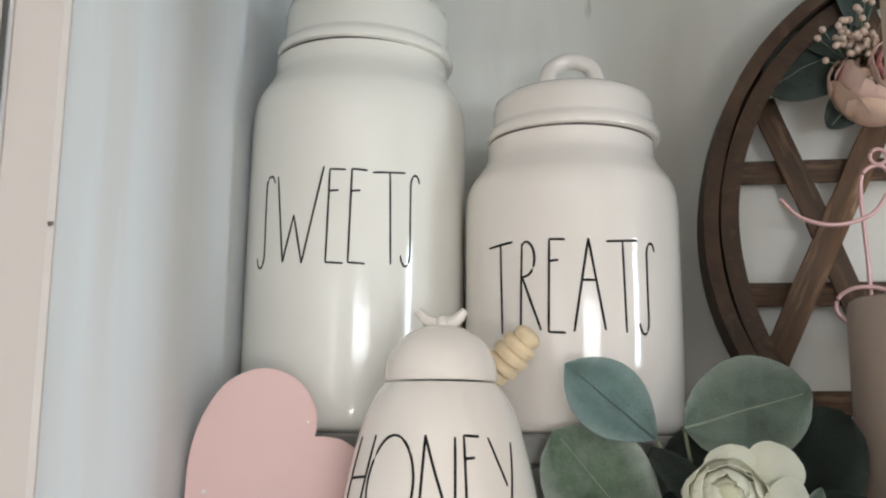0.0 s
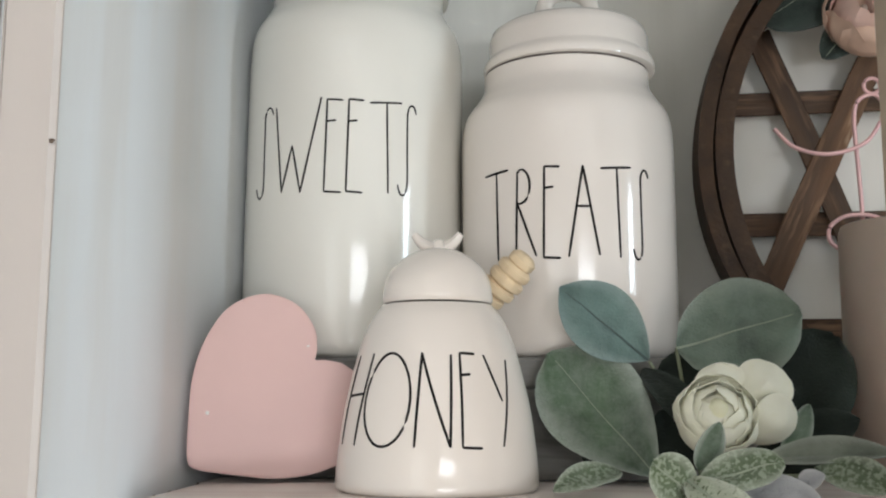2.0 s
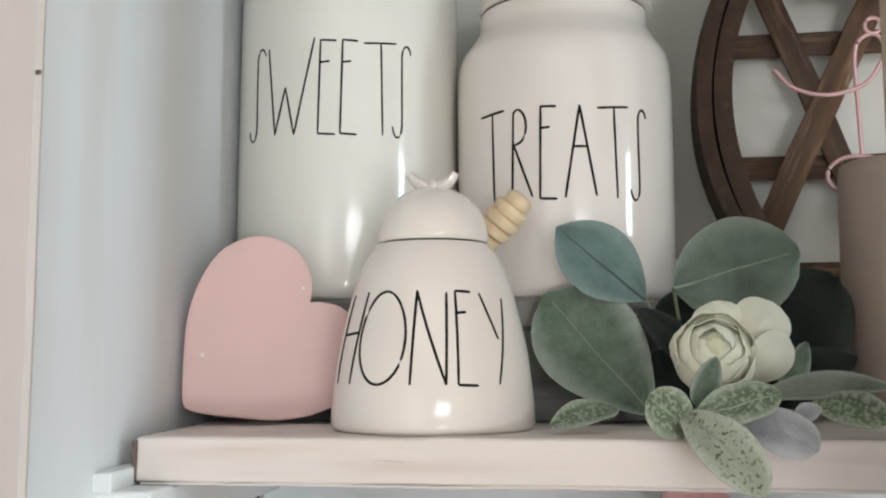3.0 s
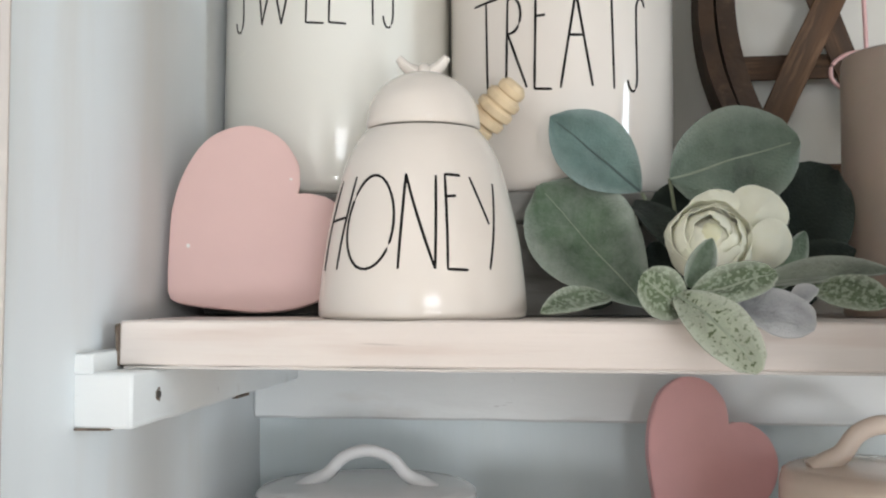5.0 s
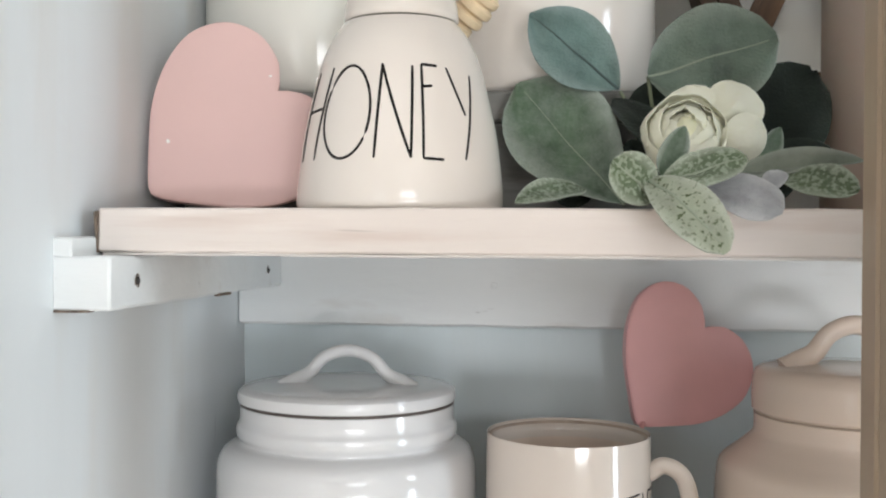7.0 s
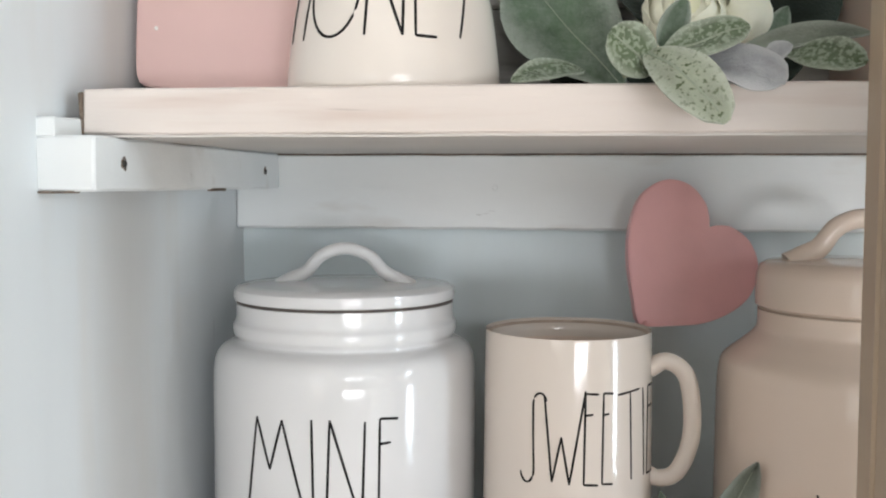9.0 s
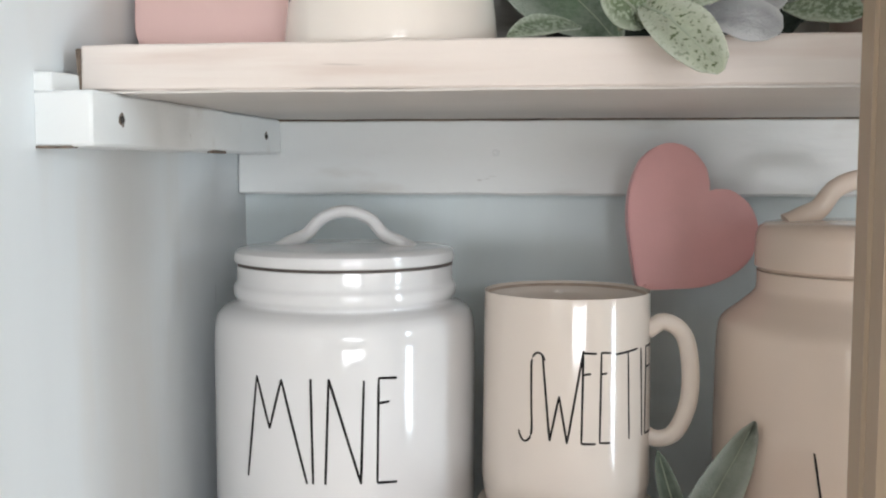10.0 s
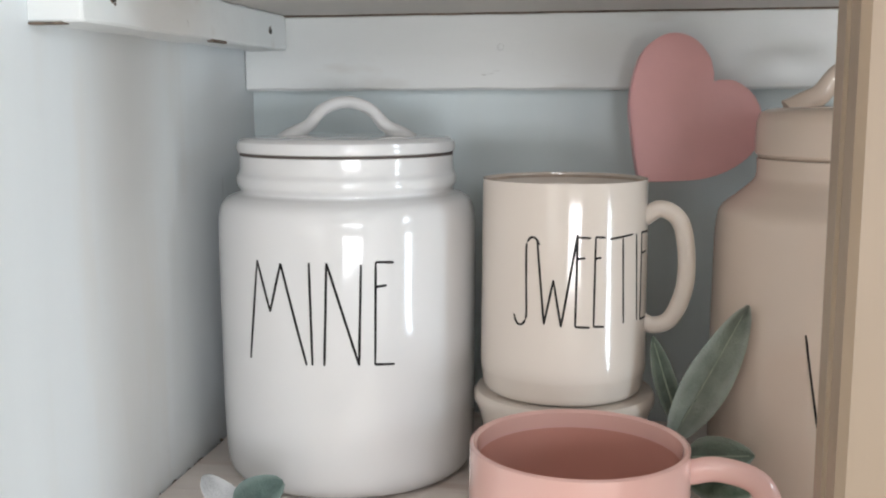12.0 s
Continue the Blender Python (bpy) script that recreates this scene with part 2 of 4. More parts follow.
ROOM_PAINT = material("warm_room_paint", (0.80, 0.78, 0.74), rough=0.7, spread=0.03, scale=3, bump=0.1, bump_scale=80)
ROOM_FLOOR = material("pale_floor_boards", (0.66, 0.58, 0.50), rough=0.5, spread=0.1, scale=5, bump=0.2, stretch=(1, 0.1, 1))
ROOM_WHITE = material("white_ceiling_paint", (0.80, 0.79, 0.77), rough=0.8, spread=0.02, scale=4)


def thin(m, share):
    """Lets part of the light through a petal."""
    n, l = m.node_tree.nodes, m.node_tree.links
    p = n["Principled BSDF"]
    through_light = n.new("ShaderNodeBsdfTranslucent")
    l.new(p.inputs["Base Color"].links[0].from_socket, through_light.inputs["Color"])
    both = n.new("ShaderNodeMixShader")
    both.inputs["Fac"].default_value = share
    l.new(p.outputs["BSDF"], both.inputs[1])
    l.new(through_light.outputs["BSDF"], both.inputs[2])
    l.new(both.outputs["Shader"], n["Material Output"].inputs["Surface"])


for soft_petal, share in ((PETAL, 0.30), (PETAL_YELLOW, 0.30), (PETAL_PINK, 0.15), (PETAL_PEACH, 0.15), (PETAL_PALE, 0.15)):
    thin(soft_petal, share)


# ---- mesh helpers ----
def part(name, bm, mat, parent=None, label="", smooth=True):
    """Links a bmesh as one mesh object, under a thing or a part."""
    me = bpy.data.meshes.new(name)
    bmesh.ops.recalc_face_normals(bm, faces=bm.faces)
    bm.to_mesh(me)
    bm.free()
    for poly in me.polygons:
        poly.use_smooth = smooth
    if smooth:
        me.set_sharp_from_angle(angle=radians(40))
    me.materials.append(mat)
    ob = new(name, me)
    ob.parent = parent
    if label:
        ob["label"] = label
    return ob


def thing(name, x, y, z, label, category, group="", kind=""):
    ob = new(name)
    ob.location = (x, y, z)
    ob.empty_display_size = 0.02
    return tagged(ob, label, category, group, kind)


def shell(profile, seg=72, wobble=0.0, seed=0.0, squash=1.0):
    """A turned form from (radius, height) pairs; wobble: hand-thrown unevenness as a share of the radius."""
    bm = bmesh.new()
    rings = []
    for r, z in profile:
        if r < 1e-5:
            rings.append([bm.verts.new((0, 0, z))])
            continue
        ring = []
        for k in range(seg):
            a = 2 * math.pi * k / seg
            q = r * (1 + wobble * noise.noise((math.cos(a) * 1.3 + seed, math.sin(a) * 1.3, z * 14)))
            ring.append(bm.verts.new((q * math.sin(a), -q * math.cos(a) * squash, z)))
        rings.append(ring)
    for a, b in zip(rings, rings[1:]):
        if len(a) == 1 and len(b) == 1:
            continue
        for k in range(seg):
            k2 = (k + 1) % seg
            if len(a) == 1:
                bm.faces.new((a[0], b[k2], b[k]))
            elif len(b) == 1:
                bm.faces.new((a[k], a[k2], b[0]))
            else:
                bm.faces.new((a[k], a[k2], b[k2], b[k]))
    return bm


def rounded(points, step=5):
    """A smooth line (Catmull-Rom) through points of any dimension."""
    pts = [np.array(p, float) for p in points]
    pts = [2 * pts[0] - pts[1], *pts, 2 * pts[-1] - pts[-2]]
    out = []
    for i in range(1, len(pts) - 2):
        a, b, c, d = pts[i - 1 : i + 3]
        for k in range(step):
            t = k / step
            out.append(0.5 * (2 * b + (c - a) * t + (2 * a - 5 * b + 4 * c - d) * t * t + (3 * b - a - 3 * c + d) * t**3))
    out.append(pts[-2])
    return out


def add_tube(bm, points, radius, sides=8, flat=1.0, up=None):
    """A round or flattened bar along points; radius: a number or one for each point."""
    pts = [Vector(p) for p in points]
    rings = []
    for i, p in enumerate(pts):
        way = (pts[min(i + 1, len(pts) - 1)] - pts[max(i - 1, 0)]).normalized()
        hint = Vector(up) if up else (Vector((0, 0, 1)) if abs(way.z) < 0.9 else Vector((1, 0, 0)))
        side = way.cross(hint).normalized()
        other = side.cross(way).normalized()
        r = radius[i] if isinstance(radius, (list, tuple)) else radius
        rings.append([bm.verts.new(p + r * (math.cos(2 * math.pi * k / sides) * side + flat * math.sin(2 * math.pi * k / sides) * other)) for k in range(sides)])
    for a, b in zip(rings, rings[1:]):
        for k in range(sides):
            bm.faces.new((a[k], a[(k + 1) % sides], b[(k + 1) % sides], b[k]))
    bm.faces.new(rings[0][::-1])
    bm.faces.new(rings[-1])
    return bm


def box(x0, x1, y0, y1, z0, z1, bevel=0.0015, jitter=0.0, cuts=0, seed=1):
    """A board with rounded, slightly uneven edges."""
    bm = bmesh.new()
    bmesh.ops.create_cube(bm, size=1)
    for v in bm.verts:
        v.co = Vector(((x0 + x1) / 2 + v.co.x * (x1 - x0), (y0 + y1) / 2 + v.co.y * (y1 - y0), (z0 + z1) / 2 + v.co.z * (z1 - z0)))
    if cuts:
        long = max((x1 - x0, 0), (y1 - y0, 1), (z1 - z0, 2))[1]
        edges = [e for e in bm.edges if abs((e.verts[0].co - e.verts[1].co)[long]) > 1e-4]
        bmesh.ops.subdivide_edges(bm, edges=edges, cuts=cuts)
    if bevel:
        sharp = [e for e in bm.edges if len(e.link_faces) == 2 and e.calc_face_angle() > 0.5]
        bmesh.ops.bevel(bm, geom=sharp, offset=bevel, segments=1, affect="EDGES")
    if jitter:
        for v in bm.verts:
            v.co += jitter * Vector(noise.noise_vector(v.co * 40 + Vector((seed, 0, 0))))
    return bm


def structure(name, bm, mat, label, category, smooth=False):
    return tagged(part(name, bm, mat, smooth=smooth), label, category, kind="structure")

# ---- the room round the cabinet ----
def wall_x(x, thick, y0, y1, z1, holes):
    """A wall across x with square openings (y0, y1, z0, z1), made of butted blocks in one mesh."""
    bm = bmesh.new()
    edges = sorted({y0, y1, *[h[0] for h in holes], *[h[1] for h in holes]})
    for a, b in zip(edges, edges[1:]):
        cut = [h for h in holes if h[0] <= a and b <= h[1]]
        spans = [(0, cut[0][2]), (cut[0][3], z1)] if cut else [(0, z1)]
        for lo, hi in spans:
            q = box(x, x + thick, a, b, lo, hi, bevel=0)
            me = bpy.data.meshes.new("block")
            q.to_mesh(me)
            q.free()
            bm.from_mesh(me)
            bpy.data.meshes.remove(me)
    return bm


def turned(bm):
    """The same with x and y swapped."""
    for v in bm.verts:
        v.co.x, v.co.y = v.co.y, v.co.x
    return bm


def wall_y(y, thick, x0, x1, z1, holes):
    return turned(wall_x(y, thick, x0, x1, z1, holes))


structure("floor", box(-2.0, 2.5, -3.6, 1.0, -0.1, 0, bevel=0), ROOM_FLOOR, "pale wooden floor boards of the room", "floor")
# ceiling blocks round an opening made for the overhead fill lamp
roof = bmesh.new()
for x0, x1, y0, y1 in ((-2.0, -0.76, -3.6, 0.9), (0.56, 2.5, -3.6, 0.9), (-0.76, 0.56, -3.6, -2.16), (-0.76, 0.56, -0.84, 0.9)):
    bmesh.ops.create_cube(roof, size=1, matrix=Matrix.LocRotScale(((x0 + x1) / 2, (y0 + y1) / 2, 2.55), None, (x1 - x0, y1 - y0, 0.1)))
structure("ceiling", roof, ROOM_WHITE, "plain white painted ceiling with an opening for a fill lamp", "ceiling")
structure("wall_east", wall_x(2.3, 0.15, -3.6, 0.9, 2.5, [(-0.52, -0.20, 0.40, 2.12)]), ROOM_PAINT, "white room wall with a glazed door opening", "wall")
structure("wall_west", box(-1.95, -1.8, -3.6, 0.36, 0, 2.5, bevel=0), ROOM_PAINT, "plain white room wall", "wall")
# the left opening only holds the added fill lamp
structure("wall_south", wall_y(-3.55, 0.15, -1.8, 2.3, 2.5, [(-1.5, -0.4, 0.75, 2.15), (0.70, 2.0, 0.47, 2.12)]), ROOM_PAINT, "white room wall with a window opening and a fill lamp opening", "wall")
window = tagged(new("window_1"), "white painted window frame with crossing glazing bars", "window", kind="structure")
part("window_frame", box(1.335, 1.365, -3.388, -3.365, 0.47, 2.12, bevel=0.004), ROOM_WHITE, window)
for x0, x1 in ((0.70, 1.334), (1.366, 2.0)):
    part("middle_panel", box(x0, x1, -3.46, -3.366, 0.96, 1.73, bevel=0.004), ROOM_WHITE, window)
    for z in (0.75, 1.90):
        part("glazing_bar", box(x0, x1, -3.386, -3.368, z - 0.011, z + 0.011, bevel=0.003), ROOM_WHITE, window)
structure("wall_north_left", box(-1.8, -0.1720, 0.3765, 0.398, 0, 2.5, bevel=0), ROOM_PAINT, "white room wall beside the shelves", "wall")
structure("wall_north", box(-0.26, 2.3, 0.742, 0.80, 0, 2.5, bevel=0), ROOM_PAINT, "white room wall behind the shelves", "wall")
structure("panel_low", box(-0.26, 0.62, 0.404, 0.74, 0, 0.958, bevel=0), WALL_PAINT, "white painted panel below the shelves", "panel")

# ---- the cabinet: sides, back, stiles ----
side = box(-0.175, -0.1485, 0.3625, 0.72, 0.98, 2.5, bevel=0.001, jitter=0.0007, cuts=40)
for v in side.verts:
    v.co.x -= 0.020 * (v.co.y - 0.3625)
structure("wall_cabinet_left", side, WALL_PAINT, "white painted cabinet side wall with brush marks", "wall", smooth=True)
stile = structure("stile_left_front", box(-0.1715, -0.1452, 0.358, 0.3622, 0.0, 2.5, bevel=0.0025, jitter=0.0006, cuts=30), STILE_PAINT,
          "warm white painted cabinet stile with worn edge", "stile", smooth=True)
part("nail_hole", shell([(0, 0), (0.0012, 0), (0.0010, 0.0006), (0, 0.0006)], seg=10, wobble=0.6, seed=3), PLANK_END, stile, "small dark nail mark").matrix_basis = pose(-0.1462, 0.3580, 1.549, 90, 0, 0)
structure("trim_left", box(-0.26, -0.1745, 0.350, 0.3615, 0.0, 2.5, bevel=0.004, jitter=0.0005, cuts=30), STILE_PAINT,
          "warm white casing board beside the stile", "trim", smooth=True)
# darkened for shade; widened out of view to hold back window light
structure("stile_right", box(0.186, 0.275, 0.362, 0.404, 0.0, 2.5, bevel=0.003, jitter=0.0005, cuts=30), SHADED_TAN,
          "tan cabinet stile with its shade darkened into the paint", "stile", smooth=True)
structure("trim_right", add_tube(bmesh.new(), [(0.1872, 0.3815, 0.98 + 0.097 * k) for k in range(11)], 0.0026, sides=10), SHADED_TAN,
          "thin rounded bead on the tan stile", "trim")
# out of view: tan and cut short to shape light on the right
structure("wall_unseen_right", box(0.60, 0.62, 0.52, 0.72, 0.98, 2.5, bevel=0.001), SHADED_TAN, "unseen tan side return added to darken the right back", "wall")
structure("wall_cabinet_back", box(-0.172, 0.62, 0.72, 0.74, 1.379, 1.95, bevel=0), WARM_BACK, "warm white cabinet back panel above the shelf", "wall")
structure("wall_cabinet_back_low", box(-0.172, 0.62, 0.72, 0.74, 0.98, 1.3788, bevel=0), PALE_BLUE_BACK, "pale blue white back panel below the shelf", "wall")
# top out of view, its height chosen to shade the upper back panel
structure("ceiling_cabinet", box(-0.172, 0.62, 0.404, 0.742, 1.83, 1.85, bevel=0), WALL_PAINT, "unseen white top panel set low to shade the back", "ceiling")
# unseen light blocker: its lower edge keeps high window light off the top
structure("header", box(-0.145, 0.1855, 0.362, 0.404, 1.757, 2.5, bevel=0.002), STILE_PAINT, "warm white board added out of view to shade the shelves", "header")
structure("floor_cabinet", box(-0.172, 0.62, 0.40, 0.74, 0.96, 0.98, bevel=0), WALL_PAINT, "white painted cabinet bottom panel", "floor")


# ---- shelves, cleats ----
def shelf(z, ends, label):
    top = thing("shelf", 0, 0.58, z, label, "shelf")
    ys = [0.45, 0.5405, 0.6310, 0.719]
    for k, (x0, dz) in enumerate(ends):
        bm = box(x0, 0.599, ys[k] - 0.58, ys[k + 1] - 0.0003 - 0.58, -0.0208 + dz, dz, bevel=0.0009, jitter=0.0005, cuts=40, seed=k)
        for v in bm.verts:
            if v.co.x < x0 + 0.004:
                v.co.x += 0.0016 * noise.noise((v.co.y * 160, v.co.z * 260, k))
        plank = part("plank", bm, PLANK, top)
        bm = box(x0 - 0.0012, x0 + 0.0001, ys[k] - 0.0009 - 0.58, ys[k + 1] - 0.004 - 0.58, -0.0212 + dz, dz - 0.0012, bevel=0.0004, cuts=24)
        for v in bm.verts:
            v.co += 0.0022 * Vector(noise.noise_vector(v.co * 330))
        part("raw_end", bm, PLANK_END, plank, "dark rough sawn end of the plank")
    part("underside", box(ends[0][0] + 0.0015, 0.598, -0.1294, 0.138, -0.0222, -0.0209, bevel=0.0003, jitter=0.0004, cuts=30, seed=9), UNDERSIDE, top, "plain painted underside")
    return top


shelf(1.40, [(-0.1408, 0.0), (-0.147, -0.0006), (-0.152, -0.0002)], "whitewashed plank shelf with rough dark ends")
shelf(1.093, [(-0.150, 0.0), (-0.151, -0.0004), (-0.152, 0.0)], "whitewashed plank shelf below, resting on cleats")


def screw(parent, x, y, z, face):
    head = part("screw", shell([(0, 0), (0.0030, 0), (0.0030, 0.0006), (0.0022, 0.0012), (0.0009, 0.0010), (0, 0.0004)], seg=16), SCREW, parent, "dark countersunk screw head")
    head.location = (x, y, z)
    head.scale = (0.62, 0.62, 0.9)
    head.rotation_euler = (0, radians(90), 0) if face == "x" else (radians(90), 0, 0)
    ring = part("chipped_paint", shell([(0.0030, 0.0), (0.0048, 0.0), (0.0050, 0.0003), (0.0032, 0.0004)], seg=14, wobble=0.5, seed=x * 90 + z), PLANK_END, head)
    return head


def side_cleat(z):
    c = thing("shelf_cleat", -0.135, 0.56, z, "white painted wooden cleat screwed to the side wall", "cleat", "shelf cleats")
    part("batten", box(-0.0158, 0.0118, -0.135, 0.139, -0.024, 0, bevel=0.0012, jitter=0.0009, cuts=30), RAIL_PAINT, c)
    part("wall_strip", box(-0.0158, -0.0068, -0.1352, 0.139, -0.0004, 0.0085, bevel=0.0007, jitter=0.0008, cuts=30, seed=6), RAIL_PAINT, c, "thin painted strip over the cleat")
    part("paint_gap", box(-0.0150, 0.002, -0.1353, -0.129, -0.0247, -0.0237, bevel=0.0003, jitter=0.0005, cuts=8), PLANK_END, c, "dark gap in the paint under the cleat")
    part("paint_gap", box(0.0085, 0.0119, 0.008, 0.030, -0.0250, -0.0234, bevel=0.0003, jitter=0.0006, cuts=6), PLANK_END, c, "dark gap in the paint under the cleat")
    screw(c, 0.0116, -0.107, -0.0115, "x")
    screw(c, 0.0116, 0.106, -0.0125, "x")
    return c


side_cleat(1.3775)
side_cleat(1.0705)


def back_rail(z):
    r = thing("back_rail", 0.13, 0.71, z, "white painted rail under the shelf on the back panel", "rail", "back rails")
    part("board", box(-0.2853, 0.469, -0.0095, 0.0095, -0.0515, 0, bevel=0.0016, jitter=0.0006, cuts=40), RAIL_PAINT, r)
    part("top_gap", box(-0.283, 0.469, -0.0099, 0.004, -0.0010, 0.0003, bevel=0.0002, jitter=0.0003, cuts=30), PLANK_END, r, "dark gap between rail and shelf")
    part("nail_dent", shell([(0, 0), (0.0022, 0.0001), (0.0038, 0.0007), (0.0042, 0.0002)], seg=20, wobble=0.2, seed=z), RAIL_PAINT, r).matrix_basis = pose(-0.103, -0.0095, -0.023, 90, 0, 0) @ Matrix.Scale(0.6, 4)
    return r


back_rail(1.3775)
back_rail(1.0705)

# ---- lettering: single strokes in a unit square ----
def arc(cx, cy, rx, ry, a0, a1, n=14):
    return [(cx + rx * math.cos(radians(a0 + (a1 - a0) * k / n)), cy + ry * math.sin(radians(a0 + (a1 - a0) * k / n))) for k in range(n + 1)]


STROKES = {
    "S": [[*arc(0.74, 0.86, 0.26, 0.13, 20, 180, 8), (0.49, 0.55), (0.52, 0.2), *arc(0.26, 0.13, 0.26, 0.14, 0, -170, 8)]],
    "W": [[(0.0, 0.97), (0.2, 0.02), (0.42, 0.52), (0.62, 0.0), (1.0, 1.03)]],
    "E": [[(1.0, 0.99), (0.08, 1.0), (0.0, 0.0), (1.0, -0.01)], [(0.04, 0.76), (0.62, 0.77)]],
    "T": [[(0.0, 0.97), (1.0, 1.0)], [(0.52, 0.98), (0.6, 0.0)]],
    "R": [[(0.05, 0.0), (0.12, 0.97)], [(0.12, 0.95), *arc(0.3, 0.8, 0.42, 0.19, 95, -85, 9), (0.14, 0.60), (1.0, 0.02)]],
    "A": [[(0.0, 0.0), (0.48, 1.0), (1.0, 0.02)], [(0.27, 0.55), (0.74, 0.55)]],
    "H": [[(0.0, 0.0), (0.12, 0.98)], [(0.78, 0.0), (1.0, 1.0)], [(0.05, 0.53), (0.88, 0.56)]],
    "O": [arc(0.5, 0.5, 0.5, 0.5, 70, 430, 30)],
    "N": [[(0.0, 0.0), (0.1, 1.0), (0.92, 0.0), (1.0, 0.98)]],
    "Y": [[(0.0, 0.98), (0.5, 0.48)], [(1.0, 0.93), (0.36, 0.0)]],
    "M": [[(0.0, 0.0), (0.2, 0.99), (0.42, 0.5), (0.62, 0.98), (1.0, 0.0)]],
    "I": [[(0.3, 1.0), (0.7, 0.0)]],
    "|": [[(0.0, 1.0), (1.0, 0.0)]],
}


def letter(parent, char, a0, a1, z0, z1, radius, line=0.0006):
    """One hand-drawn letter laid on a turned form; a0, a1: degrees round it, radius: its radius at a height."""
    bm = bmesh.new()
    wide, tall = radius((z0 + z1) / 2, 0) * radians(a1 - a0), z1 - z0
    pieces = []
    for stroke in STROKES[char]:
        run = [stroke[0]]
        for k in range(1, len(stroke)):
            run.append(stroke[k])
            if k + 1 < len(stroke):
                before = math.atan2((stroke[k][1] - stroke[k - 1][1]) * tall, (stroke[k][0] - stroke[k - 1][0]) * wide)
                after = math.atan2((stroke[k + 1][1] - stroke[k][1]) * tall, (stroke[k + 1][0] - stroke[k][0]) * wide)
                if abs((after - before + math.pi) % (2 * math.pi) - math.pi) > 0.9:
                    pieces.append(run)
                    run = [stroke[k]]
        pieces.append(run)
    for stroke in pieces:
        pts = []
        for (u, v), (u2, v2) in zip(stroke, stroke[1:] + [stroke[-1]]):
            n = max(1, round(8 * math.hypot(u2 - u, v2 - v)))
            for k in range(n):
                t = k / n
                a, z = radians(a0 + (u + (u2 - u) * t) * (a1 - a0)), z0 + (v + (v2 - v) * t) * (z1 - z0)
                q = radius(z, a) - 0.0002
                pts.append((q * math.sin(a), -q * math.cos(a), z))
        last = len(pts) - 1
        add_tube(bm, pts, [line * (0.8 if k in (0, last) else 1 + 0.12 * noise.noise((k * 0.4, a0, 0))) for k in range(len(pts))], sides=6)
    return part("letter", bm, INK, parent, "thin black hand-drawn letter " + char if char != "|" else "thin black slanted stroke")


def lathe_radius(profile, wobble=0.0, seed=0.0):
    """The radius of a turned form at a height and an angle, its unevenness included."""
    zs, rs = [p[1] for p in profile], [p[0] for p in profile]
    return lambda z, a: float(np.interp(z, zs, rs)) * (1 + wobble * noise.noise((math.cos(a) * 1.3 + seed, math.sin(a) * 1.3, z * 14)))


def loop_handle(height, half, thick, flat=0.75, foot=0.6):
    """An arched strap handle, flared where it meets the lid."""
    pts = rounded([(-half - 0.007, 0, -0.0045), (-half, 0, 0.0006), (-half * 0.72, 0, height * 0.28), (-half * 0.44, 0, height * 0.78), (0, 0, height),
                   (half * 0.44, 0, height * 0.78), (half * 0.72, 0, height * 0.28), (half, 0, 0.0006), (half + 0.007, 0, -0.0045)], 6)
    n = len(pts)
    radii = [thick * (1 + foot * abs(2 * k / (n - 1) - 1) ** 3) for k in range(n)]
    return add_tube(bmesh.new(), pts, radii, sides=12, flat=flat, up=(0, 1, 0.01))


# ---- tall canisters on the upper shelf ----
riser = thing("wooden_riser", 0.0, 0.64, 1.40, "grey weathered wooden riser block under the canisters", "riser")
part("top_board", box(-0.148, 0.150, -0.0725, 0.074, 0.052, 0.0695, bevel=0.0018, jitter=0.0008, cuts=20), GREY_WOOD, riser)
part("front_board", box(-0.145, 0.148, -0.071, -0.055, 0.0, 0.0515, bevel=0.0015, jitter=0.0008, cuts=20, seed=4), GREY_WOOD, riser)
part("end_board", box(-0.145, -0.129, -0.0545, 0.072, 0.0, 0.0515, bevel=0.0015, jitter=0.0006, cuts=8), GREY_WOOD, riser)
part("end_board", box(0.132, 0.148, -0.0545, 0.072, 0.0, 0.0515, bevel=0.0015, jitter=0.0006, cuts=8), GREY_WOOD, riser)


def strap_loop(height, half, thick):
    """A short upright loop with straight feet."""
    pts = rounded([(-half, 0, -0.002), (-half, 0, height * 0.35), (-half * 0.8, 0, height * 0.78), (-half * 0.35, 0, height * 0.97), (0, 0, height),
                   (half * 0.35, 0, height * 0.97), (half * 0.8, 0, height * 0.78), (half, 0, height * 0.35), (half, 0, -0.002)], 5)
    return add_tube(bmesh.new(), pts, thick, sides=12, flat=0.85, up=(0, 1, 0.01))


